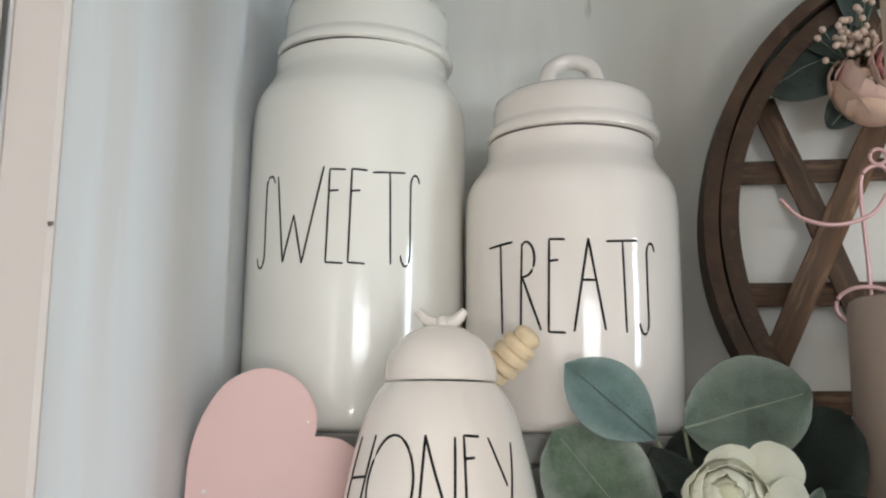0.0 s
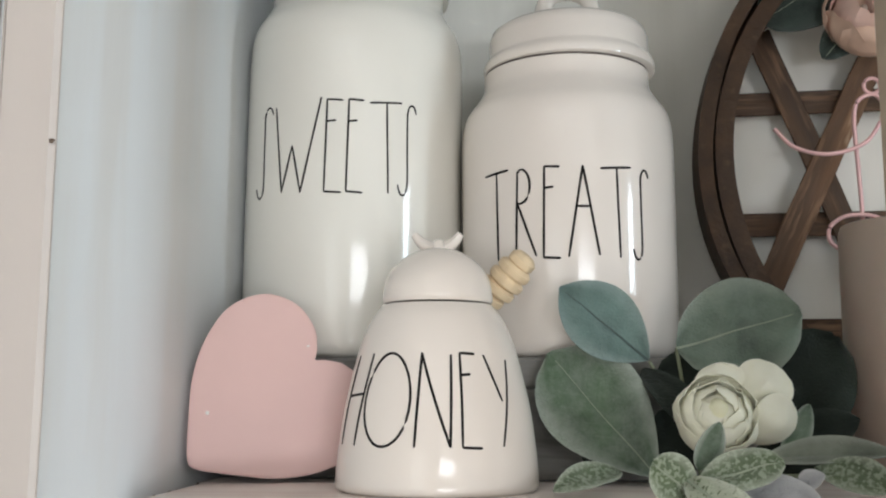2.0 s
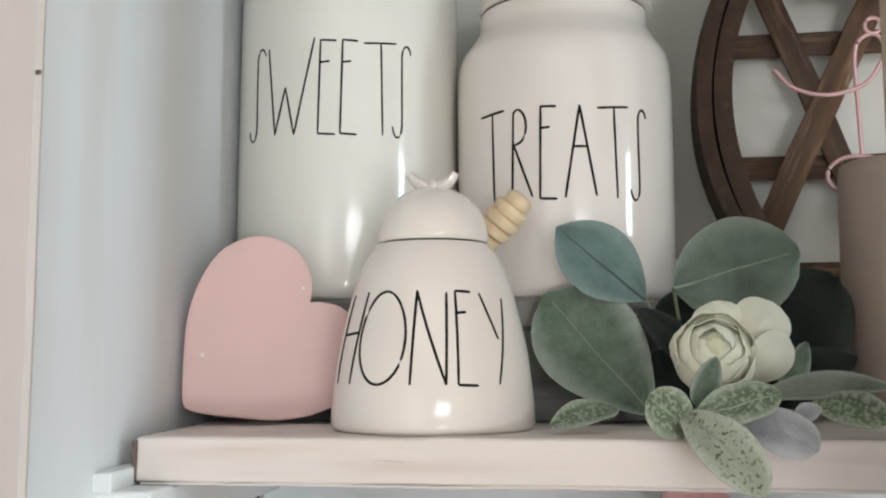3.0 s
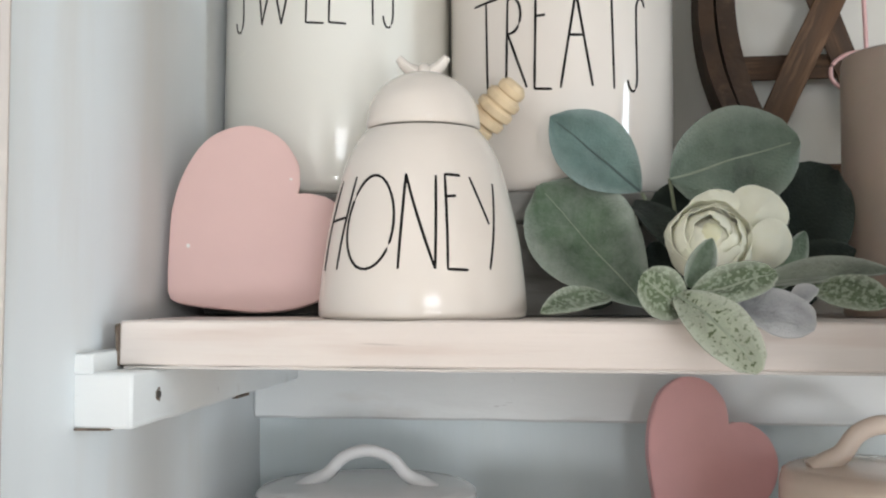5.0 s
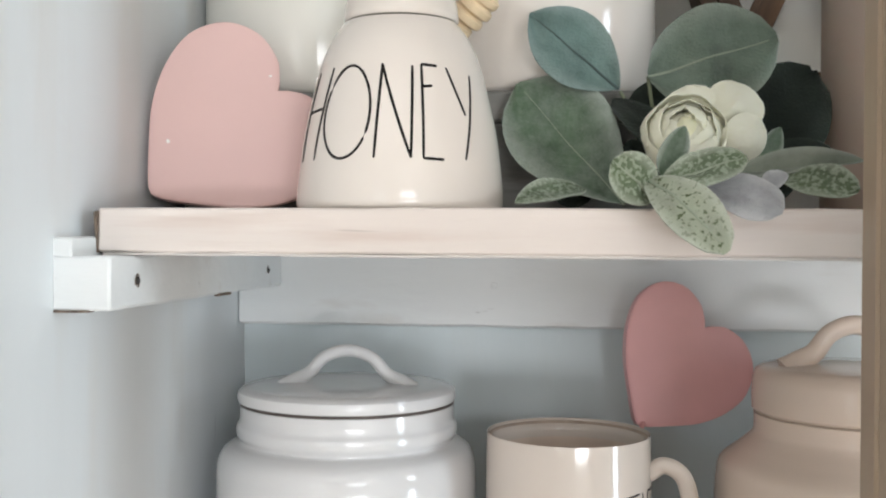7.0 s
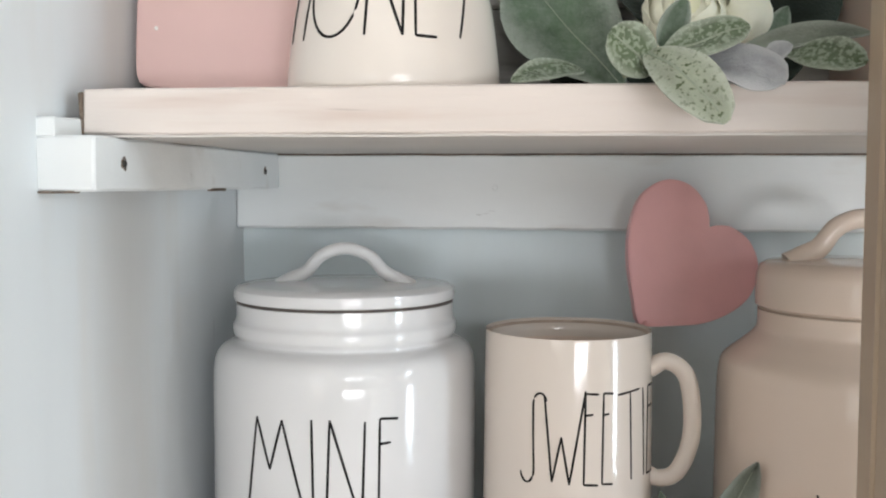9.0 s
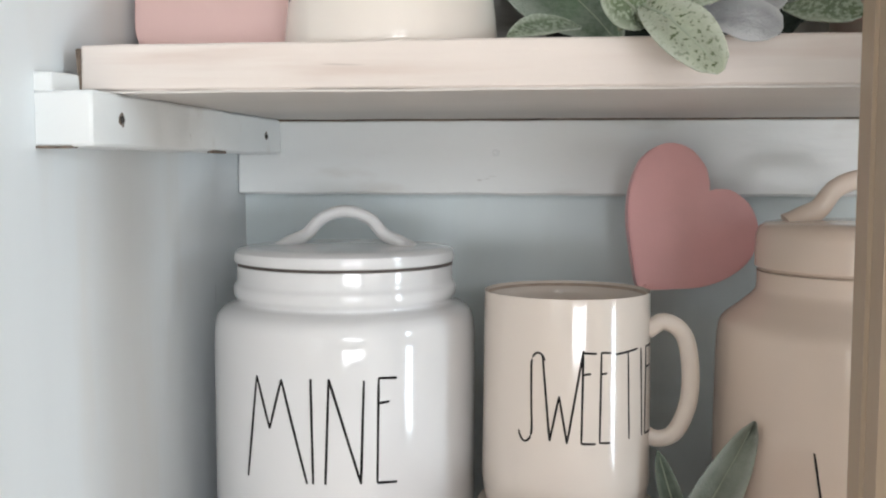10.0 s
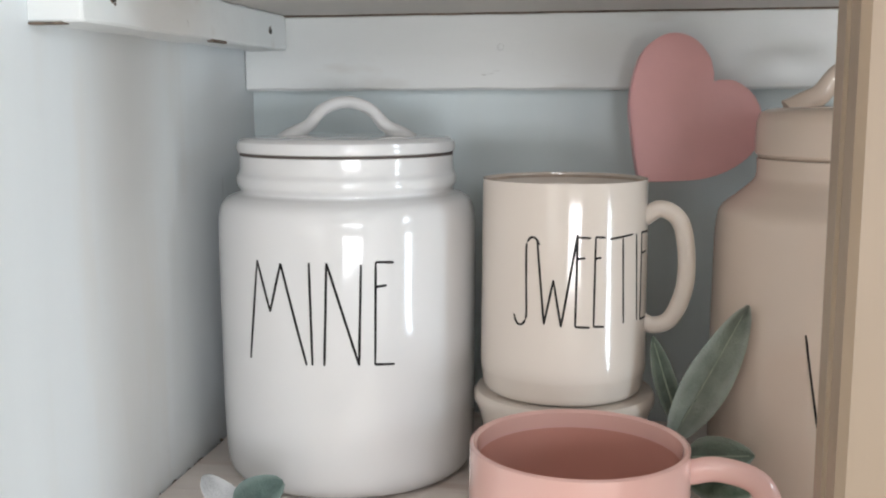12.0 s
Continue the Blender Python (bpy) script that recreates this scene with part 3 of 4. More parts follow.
def canister(name, x, y, z, label, R, body_top, neck, lid_r, lid_h, glaze, word, spans, zs, turn, seed, handle, line=0.0006, ridge=False, lean=0.0, tip=0.0, slide=0.0, plain=False):
    c = thing(name, x, y, z, label, "canister", "lettered canisters")
    h = body_top
    profile = [(R * 0.90, 0), (R * 0.955, 0.003), (R * 0.985, 0.011), (R * 0.998, 0.035), (R, h * 0.35), (R, h - 0.075), (R * 0.999, h - 0.052), (R * 0.994, h - 0.0435), (R * 0.985, h - 0.036), (R * 0.954, h - 0.0280),
               (neck + (R - neck) * 0.42, h - 0.0200), (neck + 0.0014, h - 0.0125), (neck, h - 0.007), (neck, h)]
    if ridge:
        profile[6:] = [(R * 0.999, h - 0.045), (R * 0.994, h - 0.0370), (R * 0.980, h - 0.0308), (R * 0.950, h - 0.0265), (neck + (R - neck) * 0.40, h - 0.0238),
                       (neck - 0.0006, h - 0.0214), (neck + 0.0012, h - 0.0172), (neck + 0.0014, h - 0.0125), (neck - 0.0004, h - 0.0085), (neck - 0.0004, h)]
    smooth = [tuple(p) for p in rounded(profile, 5)]
    body = part("body", shell([(0, 0), *smooth, (neck * 0.9, h + 0.0008), (0, h + 0.0008)], wobble=0.005, seed=seed), glaze, c)
    part("lid_seam", shell([(0, h + 0.0004), (neck * 0.992, h + 0.0004), (neck * 0.992, h + 0.0016), (0, h + 0.0016)]), UNGLAZED if plain else SEAM, c, "dark unglazed seam under the lid")
    if ridge:
        line_up = [(lid_r * 0.965, h + 0.0014), (lid_r * 0.99, h + 0.0022), (lid_r, h + 0.0050), (lid_r * 0.99, h + 0.0082), (lid_r * 0.95, h + 0.0102), (lid_r * 0.85, h + lid_h), (lid_r * 0.4, h + lid_h + 0.001), (0, h + lid_h + 0.001)]
    elif plain:
        line_up = [(lid_r * 0.975, h + 0.0014), (lid_r * 0.998, h + 0.0026), (lid_r, h + lid_h * 0.35), (lid_r * 0.992, h + lid_h * 0.70), (lid_r * 0.965, h + lid_h * 0.88), (lid_r * 0.90, h + lid_h * 0.97), (lid_r * 0.8, h + lid_h), (lid_r * 0.3, h + lid_h + 0.0012), (0, h + lid_h + 0.0012)]
    else:
        line_up = [(lid_r * 0.955, h + 0.0014), (lid_r * 0.99, h + 0.0024), (lid_r, h + 0.0054), (lid_r * 0.985, h + 0.0087), (lid_r * 0.945, h + 0.0107), (lid_r * 0.935, h + 0.0127),
                   (lid_r * 0.93, h + lid_h * 0.72), (lid_r * 0.90, h + lid_h * 0.88), (lid_r * 0.83, h + lid_h * 0.97), (lid_r * 0.7, h + lid_h), (lid_r * 0.3, h + lid_h + 0.0015), (0, h + lid_h + 0.0015)]
    lid = part("lid", shell([(0, h + 0.0014), *line_up], wobble=0.008, seed=seed + 3), glaze, c)
    grip = part("handle", loop_handle(*handle) if handle[1] > 0.025 else strap_loop(*handle), glaze, lid)
    grip.location = (0, 0, h + lid_h + 0.0012)
    grip.rotation_euler = (0, 0, radians(turn))
    lid.matrix_basis = Matrix.Translation((slide, 0, h)) @ pose(0, 0, 0, 0, tip, 0) @ Matrix.Translation((0, 0, -h))
    fit = lathe_radius(smooth, 0.005, seed)
    for char, (a0, a1) in zip(word, spans):
        letter(c, char, a0, a1, zs[0] - z, zs[1] - z, fit, line)
    c.rotation_euler = (0, radians(lean), 0)
    return c


canister("sweets_canister", -0.0826, 0.6406, 1.4697, "tall ivory glazed canister lettered SWEETS on the riser", 0.0718, 0.2455, 0.0580, 0.0602, 0.044, IVORY, "SWEETS",
         [(-46.4, -33.8), (-31.8, -5.4), (-3.1, 5.4), (7.7, 15.7), (18.4, 34.8), (33.2, 43.0)], (1.5690, 1.6262), 4, 1.7, (0.022, 0.0175, 0.0050), 0.0007, lean=0.5, tip=1.6, slide=0.0018)
canister("treats_canister", 0.0605, 0.6327, 1.4697, "cream glazed canister lettered TREATS on the riser", 0.0682, 0.1835, 0.0535, 0.0560, 0.033, CREAM, "TREATS",
         [(-46.6, -31.2), (-27.2, -16.0), (-12.3, -4.0), (0.0, 15.2), (16.0, 32.5), (33.4, 43.9)], (1.5268, 1.5806), 3, 5.2, (0.0260, 0.0168, 0.0056), 0.00082, slide=0.0018, tip=-0.3)

# ---- honey pot with a bee on its lid, and its dipper ----
pot = thing("honey_pot", -0.0091, 0.5129, 1.40, "cream glazed beehive honey pot lettered HONEY", "honey pot")
pot_line = [tuple(p) for p in rounded([(0.0500, 0.0), (0.0522, 0.002), (0.0524, 0.008), (0.0509, 0.023), (0.0475, 0.045), (0.0405, 0.073), (0.0345, 0.087), (0.0292, 0.0945)], 5)]
part("body", shell([(0, 0), *pot_line, (0.025, 0.0948), (0, 0.0948)], wobble=0.006, seed=2), CREAM, pot)
lid = part("lid", shell([(0, 0.0956), (0.0284, 0.0956), (0.0291, 0.0966), (0.0290, 0.0995), *[(0.0288 * math.cos(radians(a)), 0.1000 + 0.0255 * math.sin(radians(a))) for a in range(8, 88, 8)], (0, 0.1256)],
                  wobble=0.006, seed=8), CREAM, pot, "domed lid")
bee = bmesh.new()
for side in (-1, 1):
    pts = rounded([(0, 0, 0.1245), (side * 0.0045, 0, 0.1260), (side * 0.0088, -0.001, 0.1284), (side * 0.0126, -0.002, 0.1328)], 5)
    add_tube(bee, pts, [0.0046 - 0.0022 * (k / (len(pts) - 1)) ** 2 for k in range(len(pts))], sides=10, flat=0.8)
add_tube(bee, rounded([(0.001, -0.007, 0.1225), (0.001, -0.0035, 0.1262), (0, 0.002, 0.1270), (0, 0.008, 0.1240)], 4), [0.0016, 0.0026, 0.003, 0.0031, 0.0033, 0.0034, 0.0034, 0.0033, 0.0031, 0.003, 0.0025, 0.002, 0.0012], sides=10)
part("bee_knob", bee, CREAM, lid, "small glazed bee as a knob")
pot_fit = lathe_radius(pot_line, 0.006, 2)
for char, (a0, a1) in zip("HONEY", [(-62.0, -41.5), (-40.7, -8.8), (-5.3, 16.0), (21.0, 32.3), (39.1, 59.3)]):
    letter(pot, char, a0, a1, 0.0236, 0.0684, pot_fit, 0.00077)
dipper = thing("honey_dipper", 0.0255, 0.546, 1.5120, "pale wooden honey dipper sticking out of the pot", "honey dipper")
ribs = [(0, -0.017)]
for k in range(5):
    w = (0.0082, 0.0102, 0.0108, 0.0102, 0.0080)[k]
    q = -0.0165 + k * 0.0068
    ribs += [(w * 0.86, q), (w * 0.97, q + 0.0008), (w, q + 0.0026), (w * 0.98, q + 0.0046), (w * 0.86, q + 0.0054), (w * 0.80, q + 0.0061)]
ribs += [(0.005, 0.0178), (0, 0.0182)]
part("head", shell(ribs, seg=32), PALE_WOOD, dipper, "grooved dipper head")
part("stick", add_tube(bmesh.new(), [(0, 0, -0.017), (0, 0, -0.075)], 0.0032, sides=12), PALE_WOOD, dipper)
dipper.rotation_euler = (radians(14), radians(43), 0)


# ---- hearts ----
def heart_mesh(size, thick):
    """A rounded heart whose tip is the origin, its two straight sides along x and z, standing in the plane y = 0."""
    half = [(0.010, 0.010), (-0.022, 0.11), (-0.042, 0.42), (-0.045, 0.75), (0.03, 1.08), (0.2, 1.36), (0.48, 1.49), (0.76, 1.42), (0.93, 1.22), (0.965, 1.04)]
    line = [tuple(p) for p in rounded(half, 5)]
    line += [(0.955, 0.955)] + [(v, u) for u, v in line[::-1]]
    line = line[:-1]
    bm = bmesh.new()
    face = bm.faces.new([bm.verts.new((u * size, -thick / 2, v * size)) for u, v in line])
    out = bmesh.ops.extrude_face_region(bm, geom=[face])
    bmesh.ops.translate(bm, verts=[g for g in out["geom"] if isinstance(g, bmesh.types.BMVert)], vec=(0, thick, 0))
    rim = [e for e in bm.edges if len(e.link_faces) == 2 and abs(e.calc_face_angle() - math.pi / 2) < 0.35 and abs(e.verts[0].co.y - e.verts[1].co.y) < 1e-6]
    bmesh.ops.bevel(bm, geom=rim, offset=0.0009, segments=2, affect="EDGES")
    return bm


heart = thing("heart_ornament", -0.1475, 0.5265, 1.4085, "blush pink painted wooden heart leaning by the pot", "heart")
heart.matrix_basis = pose(-0.1475, 0.5265, 1.4085, -5, 4, 15)
part("panel", heart_mesh(0.0660, 0.013), BLUSH, heart, smooth=False)
for x, z, r in ((0.0072, 0.0295, 0.0011), (0.0585, 0.0705, 0.0008)):
    part("paint_chip", shell([(0, 0), (r, 0), (r * 0.8, 0.0003), (0, 0.0004)], seg=10, wobble=0.5, seed=x * 500), CHIP, heart, "small white chip in the paint").matrix_basis = pose(x, -0.0066, z, 90, 0, 0)
pick = thing("heart_pick", 0.1225, 0.655, 1.268, "dusty rose painted heart on a stick in the mug", "heart pick")
q = part("heart", heart_mesh(0.0600, 0.009), ROSE_PAINT, pick, smooth=False)
q.matrix_basis = pose(-0.002, 0, 0.001, -6, -5, 13) @ Matrix.Diagonal((0.90, 1, 1, 1))
part("stick", add_tube(bmesh.new(), rounded([(0.004, 0.001, 0.006), (-0.004, -0.018, -0.012), (-0.020, -0.040, -0.060), (-0.030, -0.05, -0.095)], 4), 0.0016), ROSE_PAINT, pick)

# ---- candle ----
candle = thing("pillar_candle", 0.2555, 0.60, 1.40, "tan wax pillar candle on the upper shelf", "candle")
part("wax", shell([(0, 0), (0.0345, 0), (0.0357, 0.002), (0.0358, 0.07), (0.0354, 0.143), (0.0340, 0.1475), (0.0312, 0.1490), (0.024, 0.1465), (0, 0.1455)], wobble=0.01, seed=6), WAX, candle)
part("wick", add_tube(bmesh.new(), [(0, 0, 0.144), (0.0006, 0, 0.150), (0.002, 0, 0.155)], 0.0008), INK, candle, "short black wick")


# ---- round slatted basket leaning on the back ----
CX, CY, CZ, CR = 0.3520, 0.698, 1.6095, 0.203
basket = thing("tobacco_basket", CX, CY, CZ, "dark brown round slatted wooden basket leaning on the back", "basket")


def hoop(r0, r1, y0, y1, seed):
    bm = bmesh.new()
    rings = []
    n = 96
    for k in range(n):
        a = 2 * math.pi * k / n
        w = 0.0012 * noise.noise((math.cos(a) * 2 + seed, math.sin(a) * 2, seed))
        rings.append([bm.verts.new(((r + w) * math.cos(a), y + w, (r + w) * math.sin(a))) for r, y in ((r0, y0), (r1, y0 + 0.001), (r1, y1), (r0, y1))])
    for k in range(n):
        a, b = rings[k], rings[(k + 1) % n]
        for j in range(4):
            bm.faces.new((a[j], a[(j + 1) % 4], b[(j + 1) % 4], b[j]))
    edges = [e for e in bm.edges if e.calc_face_angle(0) > 0.8]
    bmesh.ops.bevel(bm, geom=edges, offset=0.0008, segments=1, affect="EDGES")
    return bm


part("outer_hoop", hoop(0.1935, CR, -0.030, 0.006, 1.0), HOOP, basket)
part("inner_hoop", hoop(0.1785, 0.1905, -0.022, 0.012, 4.0), HOOP, basket)
part("hoop_backing", hoop(0.1890, 0.1945, -0.012, 0.010, 7.0), HOOP, basket)


def slat(px, pz, angle, y, wide=0.0165):
    """A thin slat through a point of the basket's face, at an angle to the level, cut off at the hoop."""
    ux, uz = math.cos(radians(angle)), math.sin(radians(angle))
    ox, oz = px - CX, pz - CZ
    along = ox * ux + oz * uz
    cx, cz = ox - along * ux, oz - along * uz
    reach = 0.181**2 - cx * cx - cz * cz
    if reach < 0.0004:
        return
    reach = math.sqrt(reach)
    bm = box(-reach, reach, -0.0013, 0.0013, -wide / 2, wide / 2, bevel=0.0006, jitter=0.0007, cuts=14, seed=angle + px * 50)
    for v in bm.verts:
        v.co.y += 0.0016 * math.sin(v.co.x * 30 + angle)
    part("slat", bm, BASKET, basket).matrix_basis = pose(cx, y, cz, 0, -angle, 0)


for z in (1.742, 1.654, 1.5665, 1.492):
    slat(0.3, z, 0, 0.008)
for k in range(-1, 4):
    slat(0.226 + 0.098 * k, 1.6295, -69.5, 0.0042, 0.0175)
for k in range(-1, 4):
    slat(0.2375 + 0.098 * k, 1.6055, 64.5, 0.0004, 0.019)

# ---- pink wire ornament in front of the basket ----
wire = thing("wire_ornament", 0.252, 0.662, 1.40, "pink coated wire ornament with loops behind the candle", "wire ornament")
line = rounded([(-0.054, 0, 0.224), (-0.041, 0, 0.211), (-0.020, 0, 0.206), (0.002, 0, 0.212), (0.013, 0, 0.225), (0.017, 0.001, 0.238), (0.011, 0.001, 0.246), (0.001, 0.001, 0.242),
                (-0.002, 0.002, 0.229), (-0.001, 0.002, 0.197), (0.0, 0.002, 0.165), (0.0, 0.002, 0.10), (0.0, 0.002, 0.0)], 7)
part("scroll", add_tube(bmesh.new(), line, 0.0014, sides=10), WIRE, wire)
part("eye", add_tube(bmesh.new(), [(0.010 + 0.0052 * math.cos(a), 0, 0.2515 + 0.0052 * math.sin(a)) for a in np.linspace(-1.9, 4.5, 26)], 0.0013, sides=8), WIRE, wire)
part("curl", add_tube(bmesh.new(), rounded([(0.018, -0.002, 0.158), (0.004, -0.002, 0.164), (-0.011, -0.002, 0.164), (-0.021, -0.002, 0.158), (-0.0228, -0.002, 0.150), (-0.019, -0.002, 0.144), (-0.010, -0.001, 0.141), (0.004, 0, 0.146)], 6), 0.0014, sides=10), WIRE, wire)


# ---- leaves and flowers ----
def leaf(parent, base, tip, wide, mat, face=(0.1, -1, 0.25), bend=0.1, cup=0.12, blunt=0.62, lean=0.9, vein=None, seed=0, name="leaf"):
    """A felted leaf from base to tip with thickness and a raised midrib. bend: arch along it, cup: fold across it."""
    b, t = Vector(base), Vector(tip)
    way = t - b
    long = way.length
    way.normalize()
    n = Vector(face)
    n = (n - n.dot(way) * way).normalized()
    side = way.cross(n).normalized()
    bm = bmesh.new()
    uv = bm.loops.layers.uv.new("UVMap")
    rows, cols = 14, 8
    spots = {}

    def at(u, v, drop):
        half = wide / 2 * max(0.0, math.sin(math.pi * min(1, max(0, u)) ** lean)) ** blunt
        ripple = 0.09 * wide * noise.noise((u * 3 + seed, v * 1.5, seed))
        up = bend * long * math.sin(math.pi * u) - cup * half * (1 - abs(v)) * 1.3 + ripple
        return b + way * (long * u) + side * (half * v) + n * (up - drop)

    sheets = []
    for drop in (0.0, 0.0007):
        grid = []
        for i in range(rows + 1):
            u = 0.004 + 0.992 * i / rows
            row = []
            for j in range(cols + 1):
                v = -1 + 2 * j / cols
                vert = bm.verts.new(at(u, v, drop))
                spots[vert] = (u, v)
                row.append(vert)
            grid.append(row)
        sheets.append(grid)
    for grid in sheets:
        for i in range(rows):
            for j in range(cols):
                bm.faces.new((grid[i][j], grid[i + 1][j], grid[i + 1][j + 1], grid[i][j + 1]))
    for j in (0, cols):
        for i in range(rows):
            bm.faces.new((sheets[0][i][j], sheets[0][i + 1][j], sheets[1][i + 1][j], sheets[1][i][j]))
    for f in bm.faces:
        for loop in f.loops:
            loop[uv].uv = spots[loop.vert]
    made = part(name, bm, mat, parent)
    if vein:
        pts = [at(u, 0, -0.0002) for u in np.linspace(0.0, 0.93, 12)]
        part("midrib", add_tube(bmesh.new(), pts, [(0.0004 if vein == "faint" else 0.0008) * (1 - 0.65 * k / 11) for k in range(12)], sides=6), DARK_VEIN if vein == "dark" else VEIN, made, "raised midrib")
    return made


def petal(parent, centre, axis, radius, azimuth, spread, opening, mat, seed=0, flare=0.0, deep=150):
    """A cupped petal: a patch of a ball round the flower's axis, its free edge thin, ruffled and a little flared."""
    bm = bmesh.new()
    z = Vector(axis).normalized()
    x = z.orthogonal().normalized()
    y = z.cross(x)
    rows, cols = 9, 10
    sheets = []
    for drop in (0.0, 0.0004):
        grid = []
        for i in range(rows + 1):
            s = i / rows
            row = []
            for j in range(cols + 1):
                c = -1 + 2 * j / cols
                edge = opening + 15 * abs(c) ** 2.5 + 9 * noise.noise((c * 3.3, seed * 1.7, 4))
                theta = radians(deep + (edge - deep) * s)
                wide = spread / 2 * (0.45 + 0.55 * math.sin(min(1, 0.25 + s) * math.pi * 0.62))
                phi = radians(azimuth + c * wide)
                r = radius * (1 + flare * s * s + 0.16 * s * noise.noise((c * 2.2 + seed * 3.1, s * 2, seed))) - drop
                d = math.sin(theta) * (math.cos(phi) * x + math.sin(phi) * y) + math.cos(theta) * z
                row.append(bm.verts.new(Vector(centre) + r * d))
            grid.append(row)
        sheets.append(grid)
    for grid in sheets:
        for i in range(rows):
            for j in range(cols):
                bm.faces.new((grid[i][j], grid[i + 1][j], grid[i + 1][j + 1], grid[i][j + 1]))
    for i in range(rows):
        for j in (0, cols):
            bm.faces.new((sheets[0][i][j], sheets[0][i + 1][j], sheets[1][i + 1][j], sheets[1][i][j]))
    for j in range(cols):
        bm.faces.new((sheets[0][rows][j], sheets[0][rows][j + 1], sheets[1][rows][j + 1], sheets[1][rows][j]))
    return part("petal", bm, mat, parent)


def bloom(parent, centre, axis, radius, layers, label, seed=0):
    """Nested cupped petals; layers of (share of radius, petals, spread, opening, material, flare)."""
    flower = new("flower")
    flower.parent = parent
    flower["label"] = label
    for k, (share, count, spread, opening, mat, flare) in enumerate(layers):
        for j in range(count):
            az = 360 * j / count + 47 * k + 9 * noise.noise((j, k, seed)) + seed * 40
            petal(flower, centre, axis, radius * share * (1 + 0.05 * noise.noise((j * 2.3, k, seed + 5))), az, spread, opening + 16 * noise.noise((j * 1.7, k * 3.1, seed)), mat, seed + k * 7 + j, flare)
    return flower


spray = thing("flower_spray", 0.13, 0.50, 1.40, "cream faux flower with sage green felted leaves", "flower spray")
spray.matrix_world = pose(0, 0, 0)
leaf(spray, (0.1028, 0.552, 1.4671), (0.0549, 0.545, 1.5075), 0.041, BLUE_SAGE, face=(0.2, -1, 0.1), bend=0.05, cup=0.10, blunt=0.72, lean=1.12, vein="dark", seed=1)
leaf(spray, (0.1180, 0.550, 1.4735), (0.1845, 0.548, 1.4930), 0.057, GREY_SAGE, face=(0, -1, 0.15), bend=0.03, cup=0.06, blunt=0.52, lean=1.05, vein=True, seed=2)
leaf(spray, (0.1051, 0.5380, 1.4048), (0.0481, 0.5560, 1.4719), 0.0580, SAGE, face=(0, -1, 0.25), bend=0.06, cup=0.18, blunt=0.60, lean=1.36, vein="faint", seed=3)
leaf(spray, (0.084, 0.500, 1.411), (0.051, 0.474, 1.4035), 0.017, SPECK_DARK, face=(0, -0.9, 1), seed=4)
leaf(spray, (0.112, 0.446, 1.404), (0.094, 0.434, 1.4195), 0.022, SPECK_DARK, face=(-0.1, -1, 0.4), blunt=0.42, lean=1.25, vein=True, seed=5)
leaf(spray, (0.113, 0.446, 1.408), (0.149, 0.434, 1.4205), 0.0215, SPECK_DARK, face=(0, -0.9, 0.8), blunt=0.45, lean=1.2, vein=True, seed=6)
leaf(spray, (0.109, 0.444, 1.4125), (0.138, 0.4155, 1.3815), 0.0235, SPECKLED, face=(-0.2, -0.9, 0.7), bend=0.16, blunt=0.42, lean=1.35, vein=True, seed=7)
leaf(spray, (0.133, 0.444, 1.4105), (0.163, 0.431, 1.3985), 0.0235, VIOLET, face=(0, -1, 0.7), bend=0.08, blunt=0.42, lean=1.2, seed=8)
leaf(spray, (0.153, 0.500, 1.419), (0.206, 0.470, 1.4225), 0.0165, PALE_SAGE, face=(0, -0.9, 0.7), bend=0.08, cup=0.5, seed=9)
leaf(spray, (0.172, 0.480, 1.4155), (0.200, 0.456, 1.4085), 0.019, SPECK_DARK, face=(0, -1, 0.6), blunt=0.45, lean=1.2, seed=10)
leaf(spray, (0.116, 0.457, 1.415), (0.1262, 0.455, 1.4365), 0.0125, SAGE, face=(0.3, -1, 0.2), seed=11)
# most leaves from here are filler, coloured near black as shade between the others
leaf(spray, (0.107, 0.560, 1.459), (0.150, 0.558, 1.455), 0.033, SHADED_LEAF, face=(0, -1, 0.2), blunt=0.5, seed=12)
leaf(spray, (0.170, 0.580, 1.425), (0.212, 0.585, 1.482), 0.056, SHADED_LEAF, face=(0, -1, 0.2), blunt=0.45, seed=13)
leaf(spray, (0.176, 0.562, 1.422), (0.214, 0.556, 1.436), 0.024, SHADED_LEAF, face=(0, -1, 0.4), seed=14)
leaf(spray, (0.100, 0.556, 1.463), (0.129, 0.520, 1.424), 0.020, SHADED_LEAF, face=(0.3, -1, 0.2), seed=15)
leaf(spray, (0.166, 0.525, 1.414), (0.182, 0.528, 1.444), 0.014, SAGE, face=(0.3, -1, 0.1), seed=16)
leaf(spray, (0.088, 0.5605, 1.408), (0.066, 0.5625, 1.424), 0.024, SHADED_LEAF, face=(0, -1, 0.3), seed=17)
leaf(spray, (0.125, 0.548, 1.408), (0.108, 0.552, 1.440), 0.034, SHADED_LEAF, face=(0, -1, 0.2), seed=18)
leaf(spray, (0.150, 0.540, 1.405), (0.190, 0.520, 1.420), 0.030, SHADED_LEAF, face=(0, -1, 0.4), seed=19)
leaf(spray, (0.158, 0.452, 1.410), (0.168, 0.446, 1.4145), 0.009, VIOLET, face=(0, -1, 0.4), seed=20)
